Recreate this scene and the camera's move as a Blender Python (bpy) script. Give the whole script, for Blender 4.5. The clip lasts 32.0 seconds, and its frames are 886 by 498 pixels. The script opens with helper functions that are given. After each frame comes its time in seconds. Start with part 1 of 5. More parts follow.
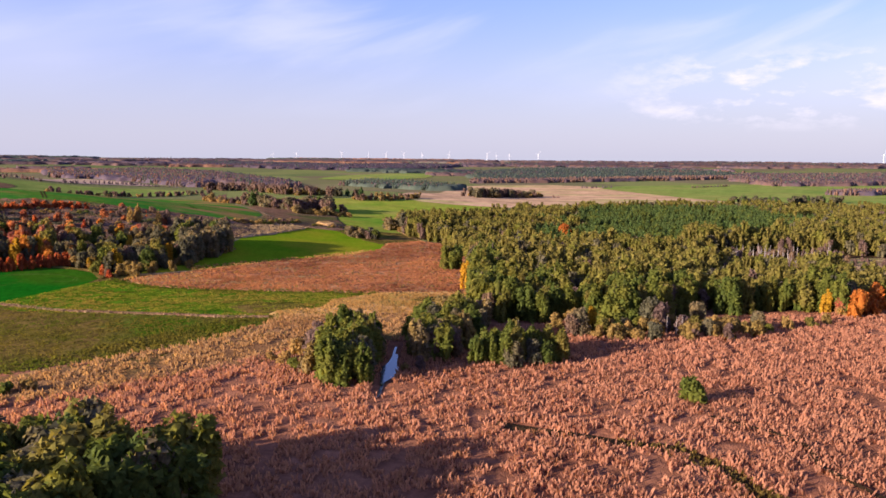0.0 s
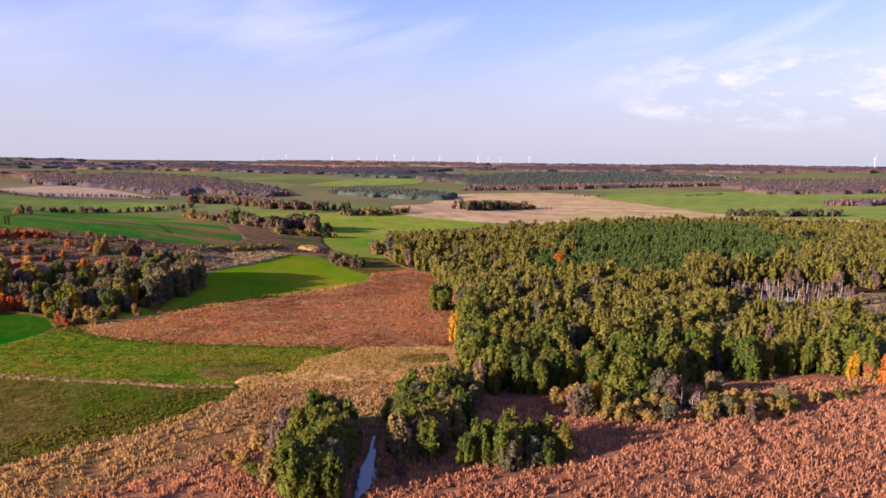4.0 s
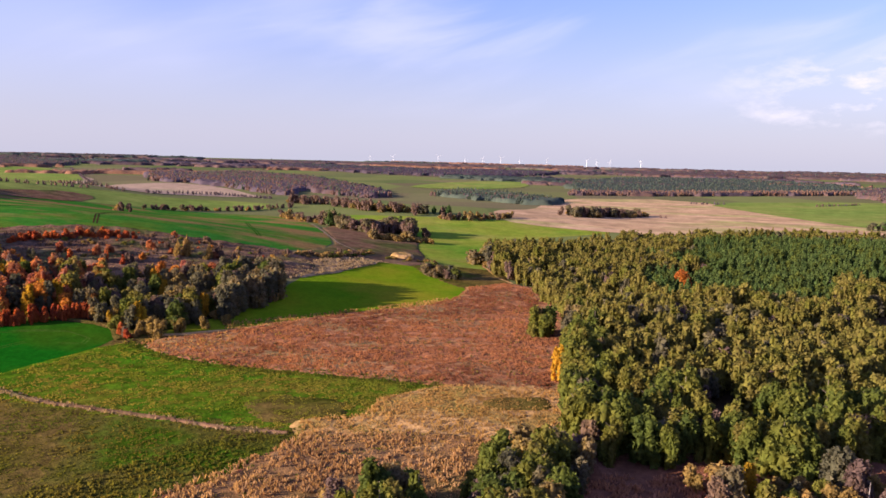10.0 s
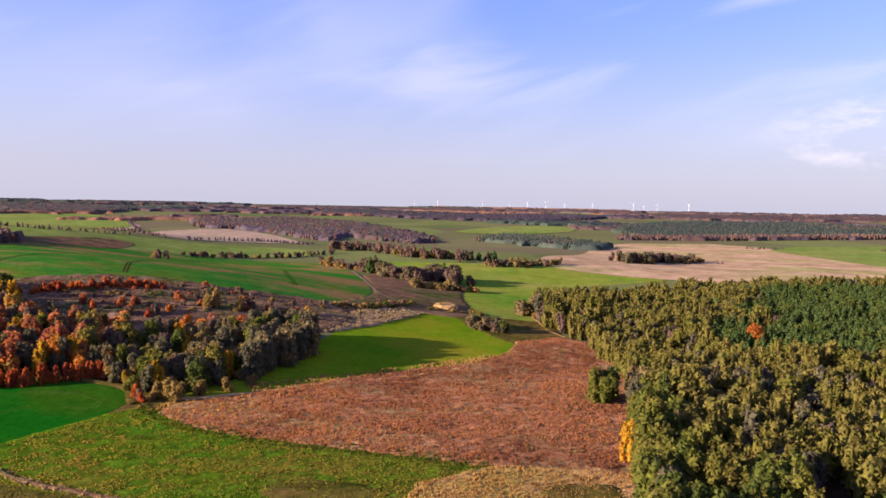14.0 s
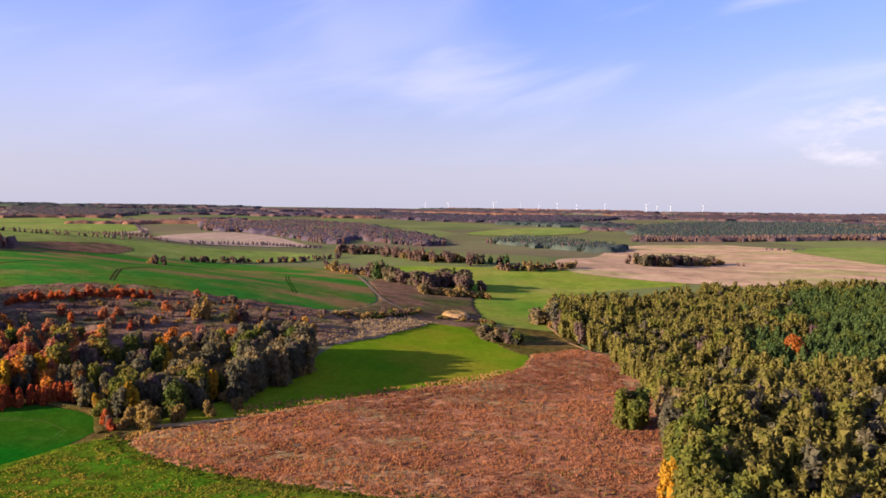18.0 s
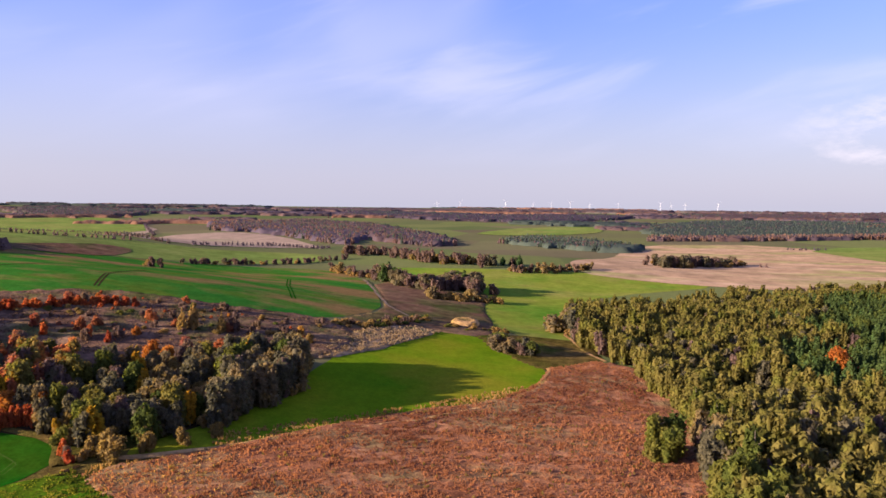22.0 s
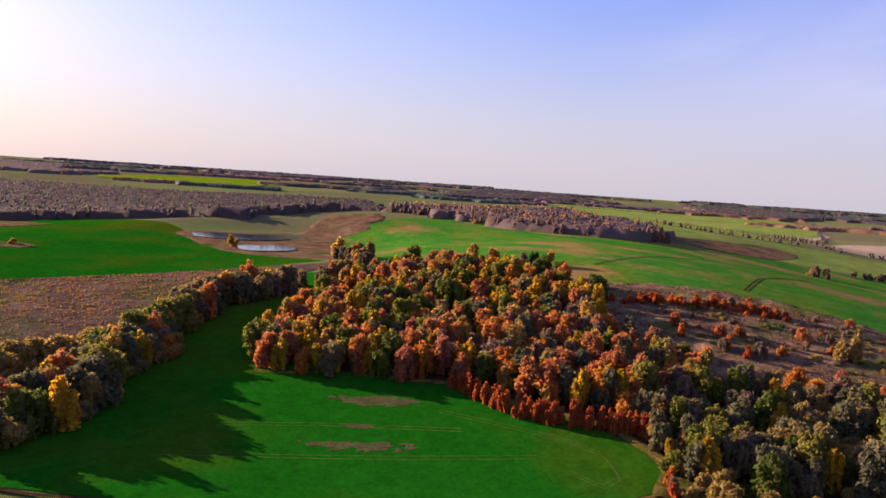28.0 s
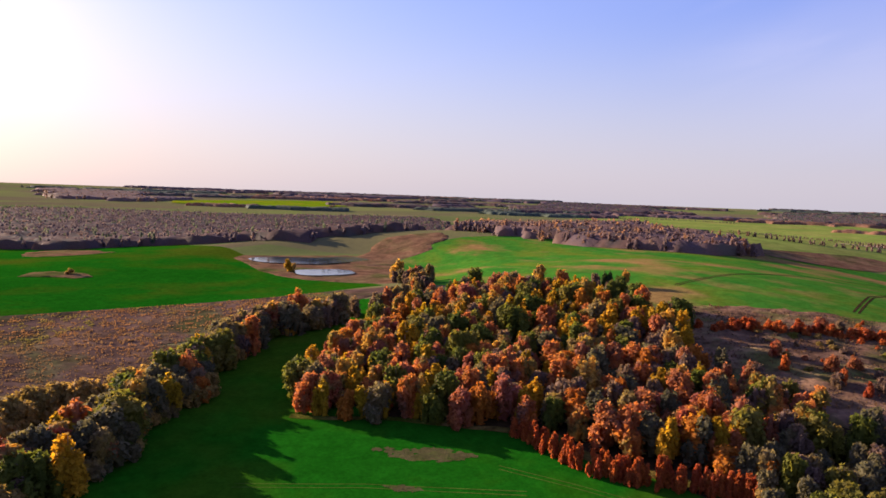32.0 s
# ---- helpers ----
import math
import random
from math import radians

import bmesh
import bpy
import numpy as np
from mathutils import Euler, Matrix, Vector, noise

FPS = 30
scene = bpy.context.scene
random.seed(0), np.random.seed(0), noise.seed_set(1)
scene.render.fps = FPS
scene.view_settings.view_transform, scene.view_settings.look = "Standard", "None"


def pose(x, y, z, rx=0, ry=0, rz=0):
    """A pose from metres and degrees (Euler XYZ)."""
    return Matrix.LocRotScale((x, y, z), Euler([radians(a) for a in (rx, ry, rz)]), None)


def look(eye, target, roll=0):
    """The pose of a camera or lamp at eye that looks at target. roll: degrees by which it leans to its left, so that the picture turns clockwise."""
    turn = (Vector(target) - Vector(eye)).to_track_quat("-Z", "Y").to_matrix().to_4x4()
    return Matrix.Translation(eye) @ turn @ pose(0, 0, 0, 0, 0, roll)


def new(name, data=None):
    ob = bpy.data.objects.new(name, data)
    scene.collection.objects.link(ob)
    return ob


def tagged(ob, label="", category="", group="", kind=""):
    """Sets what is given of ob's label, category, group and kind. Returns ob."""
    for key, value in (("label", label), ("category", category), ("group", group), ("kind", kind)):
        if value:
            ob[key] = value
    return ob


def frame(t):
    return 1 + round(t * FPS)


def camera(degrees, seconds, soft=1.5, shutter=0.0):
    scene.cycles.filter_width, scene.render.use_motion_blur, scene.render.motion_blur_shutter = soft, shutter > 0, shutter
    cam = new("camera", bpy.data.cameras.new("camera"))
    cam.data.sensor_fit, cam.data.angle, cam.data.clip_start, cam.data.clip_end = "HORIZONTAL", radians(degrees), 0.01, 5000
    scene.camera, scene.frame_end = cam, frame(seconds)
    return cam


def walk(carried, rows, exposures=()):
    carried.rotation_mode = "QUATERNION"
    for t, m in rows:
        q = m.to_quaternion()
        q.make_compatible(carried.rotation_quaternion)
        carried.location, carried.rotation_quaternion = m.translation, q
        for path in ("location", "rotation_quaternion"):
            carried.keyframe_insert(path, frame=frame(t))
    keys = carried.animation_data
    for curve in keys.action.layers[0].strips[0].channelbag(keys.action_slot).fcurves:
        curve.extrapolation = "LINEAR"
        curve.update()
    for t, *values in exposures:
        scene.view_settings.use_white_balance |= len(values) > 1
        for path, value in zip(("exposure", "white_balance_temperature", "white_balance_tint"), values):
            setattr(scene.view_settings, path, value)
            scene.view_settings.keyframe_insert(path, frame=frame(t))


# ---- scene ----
cam = camera(60.3, 32.0, soft=1.6)
EXPOSURES = [(0, 2.08, 6290, 16), (13, 2.05, 6330, 16), (24.5, 2.0, 6400, 16), (27.5, 1.99, 6900, 16), (32, 1.96, 6880, 16)]
PATH = [
    (0, (0.00, 0.00, 55.00), (-0.31, 99.33, 43.45), 0.51),
    (0.5, (0.22, 3.85, 56.70), (-0.00, 103.19, 45.27), 0.53),
    (1, (0.42, 7.70, 58.61), (0.32, 107.05, 47.23), 0.56),
    (1.5, (0.53, 11.41, 60.67), (0.56, 110.76, 49.25), 0.64),
    (2, (0.63, 15.07, 62.82), (0.80, 114.42, 51.36), 0.67),
    (2.5, (0.79, 18.83, 65.02), (1.08, 118.16, 53.54), 0.66),
    (3, (0.93, 22.59, 67.15), (1.36, 121.92, 55.63), 0.64),
    (3.5, (1.07, 26.31, 69.02), (1.69, 125.64, 57.48), 0.63),
    (4, (1.22, 29.98, 70.44), (2.07, 129.31, 58.89), 0.59),
    (4.5, (1.28, 33.54, 71.44), (2.39, 132.87, 59.86), 0.56),
    (6.5, (1.94, 48.49, 70.93), (4.11, 147.80, 59.41), 0.61),
    (7, (2.07, 51.90, 70.93), (4.55, 151.21, 59.46), 0.61),
    (7.5, (2.28, 55.47, 70.96), (5.02, 154.77, 59.50), 0.58),
    (8, (2.51, 59.70, 71.03), (5.56, 159.00, 59.57), 0.56),
    (8.5, (2.72, 63.97, 70.98), (6.10, 163.27, 59.59), 0.55),
    (9, (2.59, 68.57, 70.79), (1.27, 167.90, 59.35), 0.67),
    (9.5, (2.33, 72.65, 70.52), (-7.67, 171.49, 59.15), 0.96),
    (10, (1.53, 76.79, 70.37), (-11.21, 175.31, 58.90), 1.44),
    (10.5, (0.79, 80.82, 70.19), (-13.73, 179.09, 58.70), 1.75),
    (11, (0.07, 84.71, 70.11), (-15.40, 182.83, 58.62), 1.83),
    (11.5, (-0.61, 88.45, 70.12), (-16.68, 186.48, 58.67), 1.78),
    (12, (-1.23, 92.19, 70.13), (-17.81, 190.15, 58.77), 1.65),
    (12.5, (-1.81, 96.08, 70.13), (-18.94, 193.97, 58.97), 1.44),
    (13, (-2.58, 100.07, 70.05), (-20.42, 198.18, 62.48), 1.24),
    (13.5, (-3.35, 103.93, 70.05), (-21.70, 202.04, 64.00), 1.23),
    (14, (-3.89, 107.84, 70.10), (-22.53, 205.92, 64.33), 1.08),
    (14.5, (-4.38, 111.63, 70.16), (-23.13, 209.69, 64.54), 0.94),
    (16.5, (-6.52, 126.81, 70.15), (-26.21, 224.69, 64.68), 0.72),
    (17, (-7.08, 130.68, 70.17), (-26.99, 228.52, 64.64), 0.77),
    (17.5, (-7.68, 134.49, 70.12), (-27.67, 232.31, 64.57), 0.77),
    (18, (-8.31, 138.21, 70.03), (-28.42, 236.01, 64.47), 0.76),
    (18.5, (-8.91, 142.02, 70.00), (-29.34, 239.75, 64.40), 0.78),
    (19, (-9.44, 145.87, 70.04), (-30.14, 243.54, 64.43), 0.74),
    (19.5, (-9.91, 149.59, 70.10), (-30.77, 247.23, 64.53), 0.63),
    (20, (-10.42, 153.41, 70.16), (-31.45, 251.01, 64.58), 0.56),
    (20.5, (-11.00, 157.29, 70.23), (-32.19, 254.86, 64.63), 0.57),
    (21, (-11.56, 161.08, 70.29), (-32.91, 258.61, 64.67), 0.61),
    (21.5, (-12.11, 164.88, 70.29), (-33.62, 262.38, 64.63), 0.63),
    (22, (-12.74, 168.79, 70.24), (-34.41, 266.25, 64.55), 0.66),
    (22.5, (-13.38, 172.69, 70.18), (-35.31, 270.09, 64.51), 0.73),
    (23, (-13.95, 176.51, 70.15), (-36.22, 273.83, 64.47), 0.77),
    (23.5, (-14.61, 180.34, 70.08), (-37.52, 277.51, 64.36), 0.77),
    (24, (-15.35, 184.39, 69.96), (-39.68, 281.21, 64.21), 0.79),
    (24.5, (-16.92, 188.49, 69.48), (-52.53, 281.74, 63.50), 1.15),
    (26.5, (-24.87, 203.57, 67.80), (-91.55, 277.76, 60.75), 2.51),
    (27, (-29.68, 206.43, 67.64), (-111.58, 263.22, 59.42), 3.27),
    (27.5, (-33.11, 208.85, 67.55), (-117.95, 261.10, 59.00), 3.69),
    (28, (-36.49, 210.94, 67.48), (-122.81, 260.70, 58.88), 3.88),
    (28.5, (-39.79, 213.09, 67.45), (-127.30, 260.73, 58.90), 3.86),
    (29, (-43.03, 215.32, 67.53), (-131.42, 261.33, 59.18), 3.68),
    (29.5, (-46.24, 217.56, 67.68), (-135.29, 262.35, 59.59), 3.45),
    (30, (-49.42, 219.80, 67.83), (-138.94, 263.69, 60.04), 3.16),
    (30.5, (-52.49, 222.07, 67.98), (-142.38, 265.24, 60.46), 2.85),
    (31, (-55.52, 224.38, 68.09), (-145.73, 266.92, 60.79), 2.58),
    (31.5, (-58.61, 226.75, 68.17), (-149.07, 268.77, 61.06), 2.32),
    (32, (-61.67, 229.13, 68.20), (-152.34, 270.73, 61.24), 2.07),
]
walk(cam, [(t, look(eye, target, roll)) for t, eye, target, roll in PATH], exposures=EXPOSURES)

# ---- daylight: low autumn sun, thin cirrus ----
SUN_ELEVATION, SUN_BEARING = radians(14.5), radians(210)
SKY_STRENGTH = 0.03
VEIL_BLUE, HAZE_PALE, WISP_WHITE, HEAP_WHITE = (0.5, 1.05, 5.7), (5.65, 5.6, 5.95), (8.0, 7.8, 9.4), (8.8, 8.2, 8.8)
world = bpy.data.worlds.new("sky")
scene.world = world
world.use_nodes = True
wn, wl = world.node_tree.nodes, world.node_tree.links
wn.clear()
sky = wn.new("ShaderNodeTexSky")
sky.sky_type, sky.sun_disc = "NISHITA", False
sky.sun_elevation, sky.sun_rotation = SUN_ELEVATION, radians(90) - SUN_BEARING
sky.air_density, sky.dust_density, sky.ozone_density = 1.0, 1.05, 2.0


def sky_node(kind, **values):
    n = wn.new(kind)
    for k, v in values.items():
        n.inputs[k].default_value = v
    return n


def sky_math(op, a, b=0.0, clamp=False):
    n = wn.new("ShaderNodeMath")
    n.operation, n.use_clamp = op, clamp
    for k, v in enumerate((a, b)):
        if isinstance(v, bpy.types.NodeSocket):
            wl.new(v, n.inputs[k])
        else:
            n.inputs[k].default_value = v
    return n.outputs[0]


def sky_mix(fac, a, b):
    n = wn.new("ShaderNodeMix")
    n.data_type = "RGBA"
    for k, v in ((0, fac), (6, a), (7, b)):
        if isinstance(v, bpy.types.NodeSocket):
            wl.new(v, n.inputs[k])
        else:
            n.inputs[k].default_value = v if k == 0 else (*v, 1)
    return n.outputs[2]


way = wn.new("ShaderNodeTexCoord").outputs["Generated"]
split = wn.new("ShaderNodeSeparateXYZ")
wl.new(way, split.inputs[0])

# a bank of small cumulus towards one side of the valley
aim = wn.new("ShaderNodeVectorMath")
aim.operation = "DOT_PRODUCT"
wl.new(way, aim.inputs[0])
aim.inputs[1].default_value = Vector((0.47, 0.88, 0.085)).normalized()
bank = wn.new("ShaderNodeMapRange")
bank.inputs["From Min"].default_value, bank.inputs["From Max"].default_value = 0.955, 0.99
wl.new(aim.outputs["Value"], bank.inputs["Value"])

puff_map = wn.new("ShaderNodeMapping")
puff_map.inputs["Scale"].default_value = (1, 1, 2.6)
wl.new(way, puff_map.inputs[0])
puff = sky_node("ShaderNodeTexNoise", Scale=17.0, Detail=6.0, Roughness=0.6)
wl.new(puff_map.outputs[0], puff.inputs["Vector"])
puff_range = wn.new("ShaderNodeMapRange")
puff_range.inputs["From Min"].default_value, puff_range.inputs["From Max"].default_value = 0.5, 0.72
wl.new(puff.outputs["Fac"], puff_range.inputs["Value"])
level = sky_math("SUBTRACT", 1.0, sky_math("DIVIDE", sky_math("ABSOLUTE", sky_math("SUBTRACT", split.outputs[2], 0.088)), 0.052), True)
heaps = sky_math("MULTIPLY", puff_range.outputs[0], sky_math("MULTIPLY", bank.outputs[0], sky_math("MINIMUM", sky_math("MULTIPLY", level, 2.0), 1.0)))
# cirrus drawn out along one slant, thicker towards the north-east
azimuth = sky_math("ARCTAN2", sky_math("MULTIPLY", split.outputs[0], -1.0), split.outputs[1])
drawn = wn.new("ShaderNodeCombineXYZ")
wl.new(sky_math("MULTIPLY", azimuth, -1.0), drawn.inputs[0])
wl.new(split.outputs[2], drawn.inputs[1])


def cirrus(scale, stretch, turn, detail, shift, low, high, twist):
    spin = wn.new("ShaderNodeMapping")
    spin.inputs["Rotation"].default_value = (0, 0, radians(turn))
    wl.new(drawn.outputs[0], spin.inputs[0])
    mp = wn.new("ShaderNodeMapping")
    mp.inputs["Scale"].default_value = (1, stretch, 1)
    mp.inputs["Location"].default_value = (shift, shift * 0.7, 0)
    wl.new(spin.outputs[0], mp.inputs[0])
    n = sky_node("ShaderNodeTexNoise", Scale=scale, Detail=detail, Roughness=0.5, Distortion=twist)
    wl.new(mp.outputs[0], n.inputs["Vector"])
    r = wn.new("ShaderNodeMapRange")
    r.interpolation_type = "SMOOTHSTEP"
    r.inputs["From Min"].default_value, r.inputs["From Max"].default_value = low, high
    wl.new(n.outputs["Fac"], r.inputs["Value"])
    return r.outputs[0]


rise = wn.new("ShaderNodeMapRange")
rise.inputs["From Min"].default_value, rise.inputs["From Max"].default_value = 0.05, 0.14
wl.new(split.outputs[2], rise.inputs["Value"])
side = wn.new("ShaderNodeMapRange")
side.inputs["From Min"].default_value, side.inputs["From Max"].default_value = radians(52), radians(6)
side.inputs["To Min"].default_value, side.inputs["To Max"].default_value = 0.03, 1.0
wl.new(azimuth, side.inputs["Value"])
wisps = sky_math("MULTIPLY", side.outputs[0], sky_math("ADD", sky_math("MULTIPLY", cirrus(2.6, 5.0, -17, 5, 2.3, 0.46, 0.74, 0.5), 0.46), sky_math("MULTIPLY", cirrus(1.6, 2.2, -12, 3, 5.2, 0.4, 0.72, 0.2), 0.6)))
veil = sky_math("MULTIPLY_ADD", sky_math("MAXIMUM", split.outputs[2], 0.0), 0.5)
veil.node.inputs[2].default_value = 0.74
low_haze = wn.new("ShaderNodeMapRange")
low_haze.interpolation_type = "SMOOTHSTEP"
low_haze.inputs["From Min"].default_value, low_haze.inputs["From Max"].default_value = 0.25, -0.03
wl.new(split.outputs[2], low_haze.inputs["Value"])


def sky_blend(mode, fac, a, b):
    out = sky_mix(fac, a, b)
    out.node.blend_type = mode
    return out


glow = sky_blend("MULTIPLY", 1.0, sky.outputs[0], (1.22, 1.07, 0.93))
blue = sky_node("ShaderNodeVectorMath")
blue.operation = "SCALE"
blue.inputs[0].default_value = VEIL_BLUE
wl.new(veil, blue.inputs["Scale"])
shade = sky_blend("ADD", 1.0, glow, blue.outputs[0])
shade = sky_mix(sky_math("MULTIPLY", low_haze.outputs[0], 0.8), shade, HAZE_PALE)
shade = sky_mix(sky_math("MINIMUM", sky_math("MULTIPLY", wisps, rise.outputs[0]), 0.58), shade, WISP_WHITE)
shade = sky_mix(sky_math("MINIMUM", heaps, 0.75), shade, HEAP_WHITE)
sky_bg, sky_out = wn.new("ShaderNodeBackground"), wn.new("ShaderNodeOutputWorld")
sky_bg.inputs["Strength"].default_value = SKY_STRENGTH
wl.new(shade, sky_bg.inputs["Color"])
wl.new(sky_bg.outputs[0], sky_out.inputs["Surface"])

sun = new("sun", bpy.data.lights.new("sun", "SUN"))
sun.data.energy, sun.data.angle, sun.data.color = 5.0, radians(0.6), (1.0, 0.8, 0.62)
sun.matrix_world = look((0, 0, 0), (-math.cos(SUN_BEARING) * math.cos(SUN_ELEVATION), -math.sin(SUN_BEARING) * math.cos(SUN_ELEVATION), -math.sin(SUN_ELEVATION)))


# ---- materials ----
def shader(name, rough=0.9, spec=0.2):
    m = bpy.data.materials.new(name)
    m.use_nodes = True
    nt = m.node_tree
    b = nt.nodes["Principled BSDF"]
    b.inputs["Roughness"].default_value = rough
    b.inputs["Specular IOR Level"].default_value = spec
    return m, nt, b


def ramp_of(nt, source, stops):
    r = nt.nodes.new("ShaderNodeValToRGB")
    els = r.color_ramp.elements
    while len(els) < len(stops):
        els.new(0.5)
    for e, (p, c) in zip(els, stops):
        e.position, e.color = p, (*c, 1)
    nt.links.new(source, r.inputs[0])
    return r.outputs[0]


def noise_of(nt, scale, detail=4.0, rough=0.55, stretch=None, offset=0.0):
    g = nt.nodes.new("ShaderNodeNewGeometry")
    v = g.outputs["Position"]
    if stretch or offset:
        mp = nt.nodes.new("ShaderNodeMapping")
        mp.inputs["Location"].default_value = (offset, offset, 0)
        if stretch:
            mp.inputs["Rotation"].default_value = (0, 0, radians(stretch[0]))
            mp.inputs["Scale"].default_value = (1, stretch[1], 1)
        nt.links.new(v, mp.inputs[0])
        v = mp.outputs[0]
    n = nt.nodes.new("ShaderNodeTexNoise")
    n.inputs["Scale"].default_value, n.inputs["Detail"].default_value, n.inputs["Roughness"].default_value = scale, detail, rough
    nt.links.new(v, n.inputs["Vector"])
    return n.outputs["Fac"]


def mix_of(nt, fac, a, b, mode="MIX"):
    m = nt.nodes.new("ShaderNodeMix")
    m.data_type, m.blend_type = "RGBA", mode
    for k, v in ((0, fac), (6, a), (7, b)):
        if isinstance(v, bpy.types.NodeSocket):
            nt.links.new(v, m.inputs[k])
        else:
            m.inputs[k].default_value = v if k == 0 else (*v, 1)
    return m.outputs[2]


def bump_of(nt, b, height, strength, distance):
    n = nt.nodes.new("ShaderNodeBump")
    n.inputs["Strength"].default_value, n.inputs["Distance"].default_value = strength, distance
    nt.links.new(height, n.inputs["Height"])
    nt.links.new(n.outputs[0], b.inputs["Normal"])


def land(name, low, mid, high, patch=0.02, grain=0.8, bump=0.4, drift=(0, 1.0), second=None, mottle=0.22):
    """Soil, grass or reed: large soft patches, then grain, then relief."""
    m, nt, b = shader(name, 1.0, 0.0)
    big = ramp_of(nt, noise_of(nt, patch, 5, 0.6, drift), [(0.3, low), (0.5, mid), (0.7, high)])
    if second:
        big = mix_of(nt, ramp_of(nt, noise_of(nt, patch * 0.6, 4, 0.6, drift, 137.0), [(0.5, (0, 0, 0)), (0.64, (1, 1, 1))]), big, second)
    fine = noise_of(nt, grain, 6, 0.7)
    col = mix_of(nt, 0.55, big, ramp_of(nt, fine, [(0.3, (0.35, 0.35, 0.35)), (0.7, (1.0, 1.0, 1.0))]), "MULTIPLY")
    tussock = noise_of(nt, grain * 0.28, 4, 0.65, None, 61.0)
    col = mix_of(nt, 1.0, col, ramp_of(nt, tussock, [(0.32, (1 - mottle, 1 - mottle, 1 - mottle)), (0.68, (1 + mottle, 1 + mottle * 0.95, 1 + mottle * 0.9))]), "MULTIPLY")
    nt.links.new(col, b.inputs["Base Color"])
    bump_of(nt, b, fine, bump, 1.0)
    return m


def foliage(name, stops, rough=0.75, through_light=0.48, patch=0.11, spread=1.0):
    """Leaves: colour by tree, then by branch and by leaf."""
    m, nt, b = shader(name, rough, 0.05)
    info = nt.nodes.new("ShaderNodeObjectInfo")
    geo = nt.nodes.new("ShaderNodeNewGeometry")
    add = nt.nodes.new("ShaderNodeMath")
    add.operation = "ADD"
    nt.links.new(info.outputs["Random"], add.inputs[0])
    sc = nt.nodes.new("ShaderNodeMath")
    sc.operation = "MULTIPLY_ADD"
    sc.inputs[1].default_value, sc.inputs[2].default_value = 1.6, -0.8
    nt.links.new(noise_of(nt, patch, 3, 0.5), sc.inputs[0])
    nt.links.new(sc.outputs[0], add.inputs[1])
    wrap = nt.nodes.new("ShaderNodeMath")
    wrap.operation = "PINGPONG"
    wrap.inputs[1].default_value = 1.0
    nt.links.new(add.outputs[0], wrap.inputs[0])
    col = ramp_of(nt, wrap.outputs[0], stops)
    leaf = ramp_of(nt, geo.outputs["Random Per Island"], [(0.0, (1 - 0.32 * spread,) * 3), (1.0, (1 + 0.2 * spread, 1 + 0.17 * spread, 1 + 0.1 * spread))])
    col = mix_of(nt, 1.0, col, leaf, "MULTIPLY")
    spray = noise_of(nt, 1.3, 6, 0.78)
    col = mix_of(nt, 1.0, col, ramp_of(nt, spray, [(0.34, (0.72, 0.72, 0.74)), (0.5, (1.2, 1.2, 1.2)), (0.66, (1.6, 1.56, 1.48))]), "MULTIPLY")
    bump_of(nt, b, spray, 0.5, 0.5)
    nt.links.new(col, b.inputs["Base Color"])
    glow_through = nt.nodes.new("ShaderNodeBsdfTranslucent")
    nt.links.new(mix_of(nt, 1.0, col, (1.35, 1.25, 0.8), "MULTIPLY"), glow_through.inputs["Color"])
    both = nt.nodes.new("ShaderNodeMixShader")
    both.inputs[0].default_value = through_light
    nt.links.new(b.outputs[0], both.inputs[1])
    nt.links.new(glow_through.outputs[0], both.inputs[2])
    nt.links.new(both.outputs[0], nt.nodes["Material Output"].inputs["Surface"])
    return m


def plain(name, low, high, scale=2.0, rough=0.8, bump=0.3):
    m, nt, b = shader(name, rough, 0.3)
    f = noise_of(nt, scale, 5)
    nt.links.new(ramp_of(nt, f, [(0.3, low), (0.7, high)]), b.inputs["Base Color"])
    bump_of(nt, b, f, bump, 0.1)
    return m


GROUND = land("rough_pasture", (0.055, 0.065, 0.022), (0.095, 0.085, 0.038), (0.07, 0.09, 0.022), 0.006, 0.5)
gnt = GROUND.node_tree
cells = gnt.nodes.new("ShaderNodeTexVoronoi")
cells.inputs["Scale"].default_value, cells.inputs["Randomness"].default_value = 0.0042, 0.9
gnt.links.new(gnt.nodes.new("ShaderNodeNewGeometry").outputs["Position"], cells.inputs["Vector"])
tone = gnt.nodes.new("ShaderNodeSeparateColor")
gnt.links.new(cells.outputs["Color"], tone.inputs[0])
fields_tone = ramp_of(gnt, tone.outputs[0], [(0.0, (0.1, 0.095, 0.05)), (0.25, (0.12, 0.15, 0.045)), (0.45, (0.075, 0.11, 0.036)), (0.62, (0.15, 0.13, 0.07)), (0.8, (0.095, 0.08, 0.05)), (1.0, (0.13, 0.155, 0.05))])
before = GROUND.node_tree.nodes["Principled BSDF"].inputs["Base Color"].links[0].from_socket
gnt.links.new(mix_of(gnt, 0.6, before, fields_tone), gnt.nodes["Principled BSDF"].inputs["Base Color"])
REED = land("dry_reed", (0.135, 0.053, 0.03), (0.19, 0.084, 0.047), (0.24, 0.114, 0.066), 0.02, 0.9, 0.9, (35, 0.4), None, 0.34)
TAN_REED = land("tan_reed", (0.12, 0.062, 0.028), (0.17, 0.095, 0.042), (0.22, 0.13, 0.06), 0.03, 0.9, 0.9, (35, 0.4), (0.11, 0.085, 0.025), 0.4)
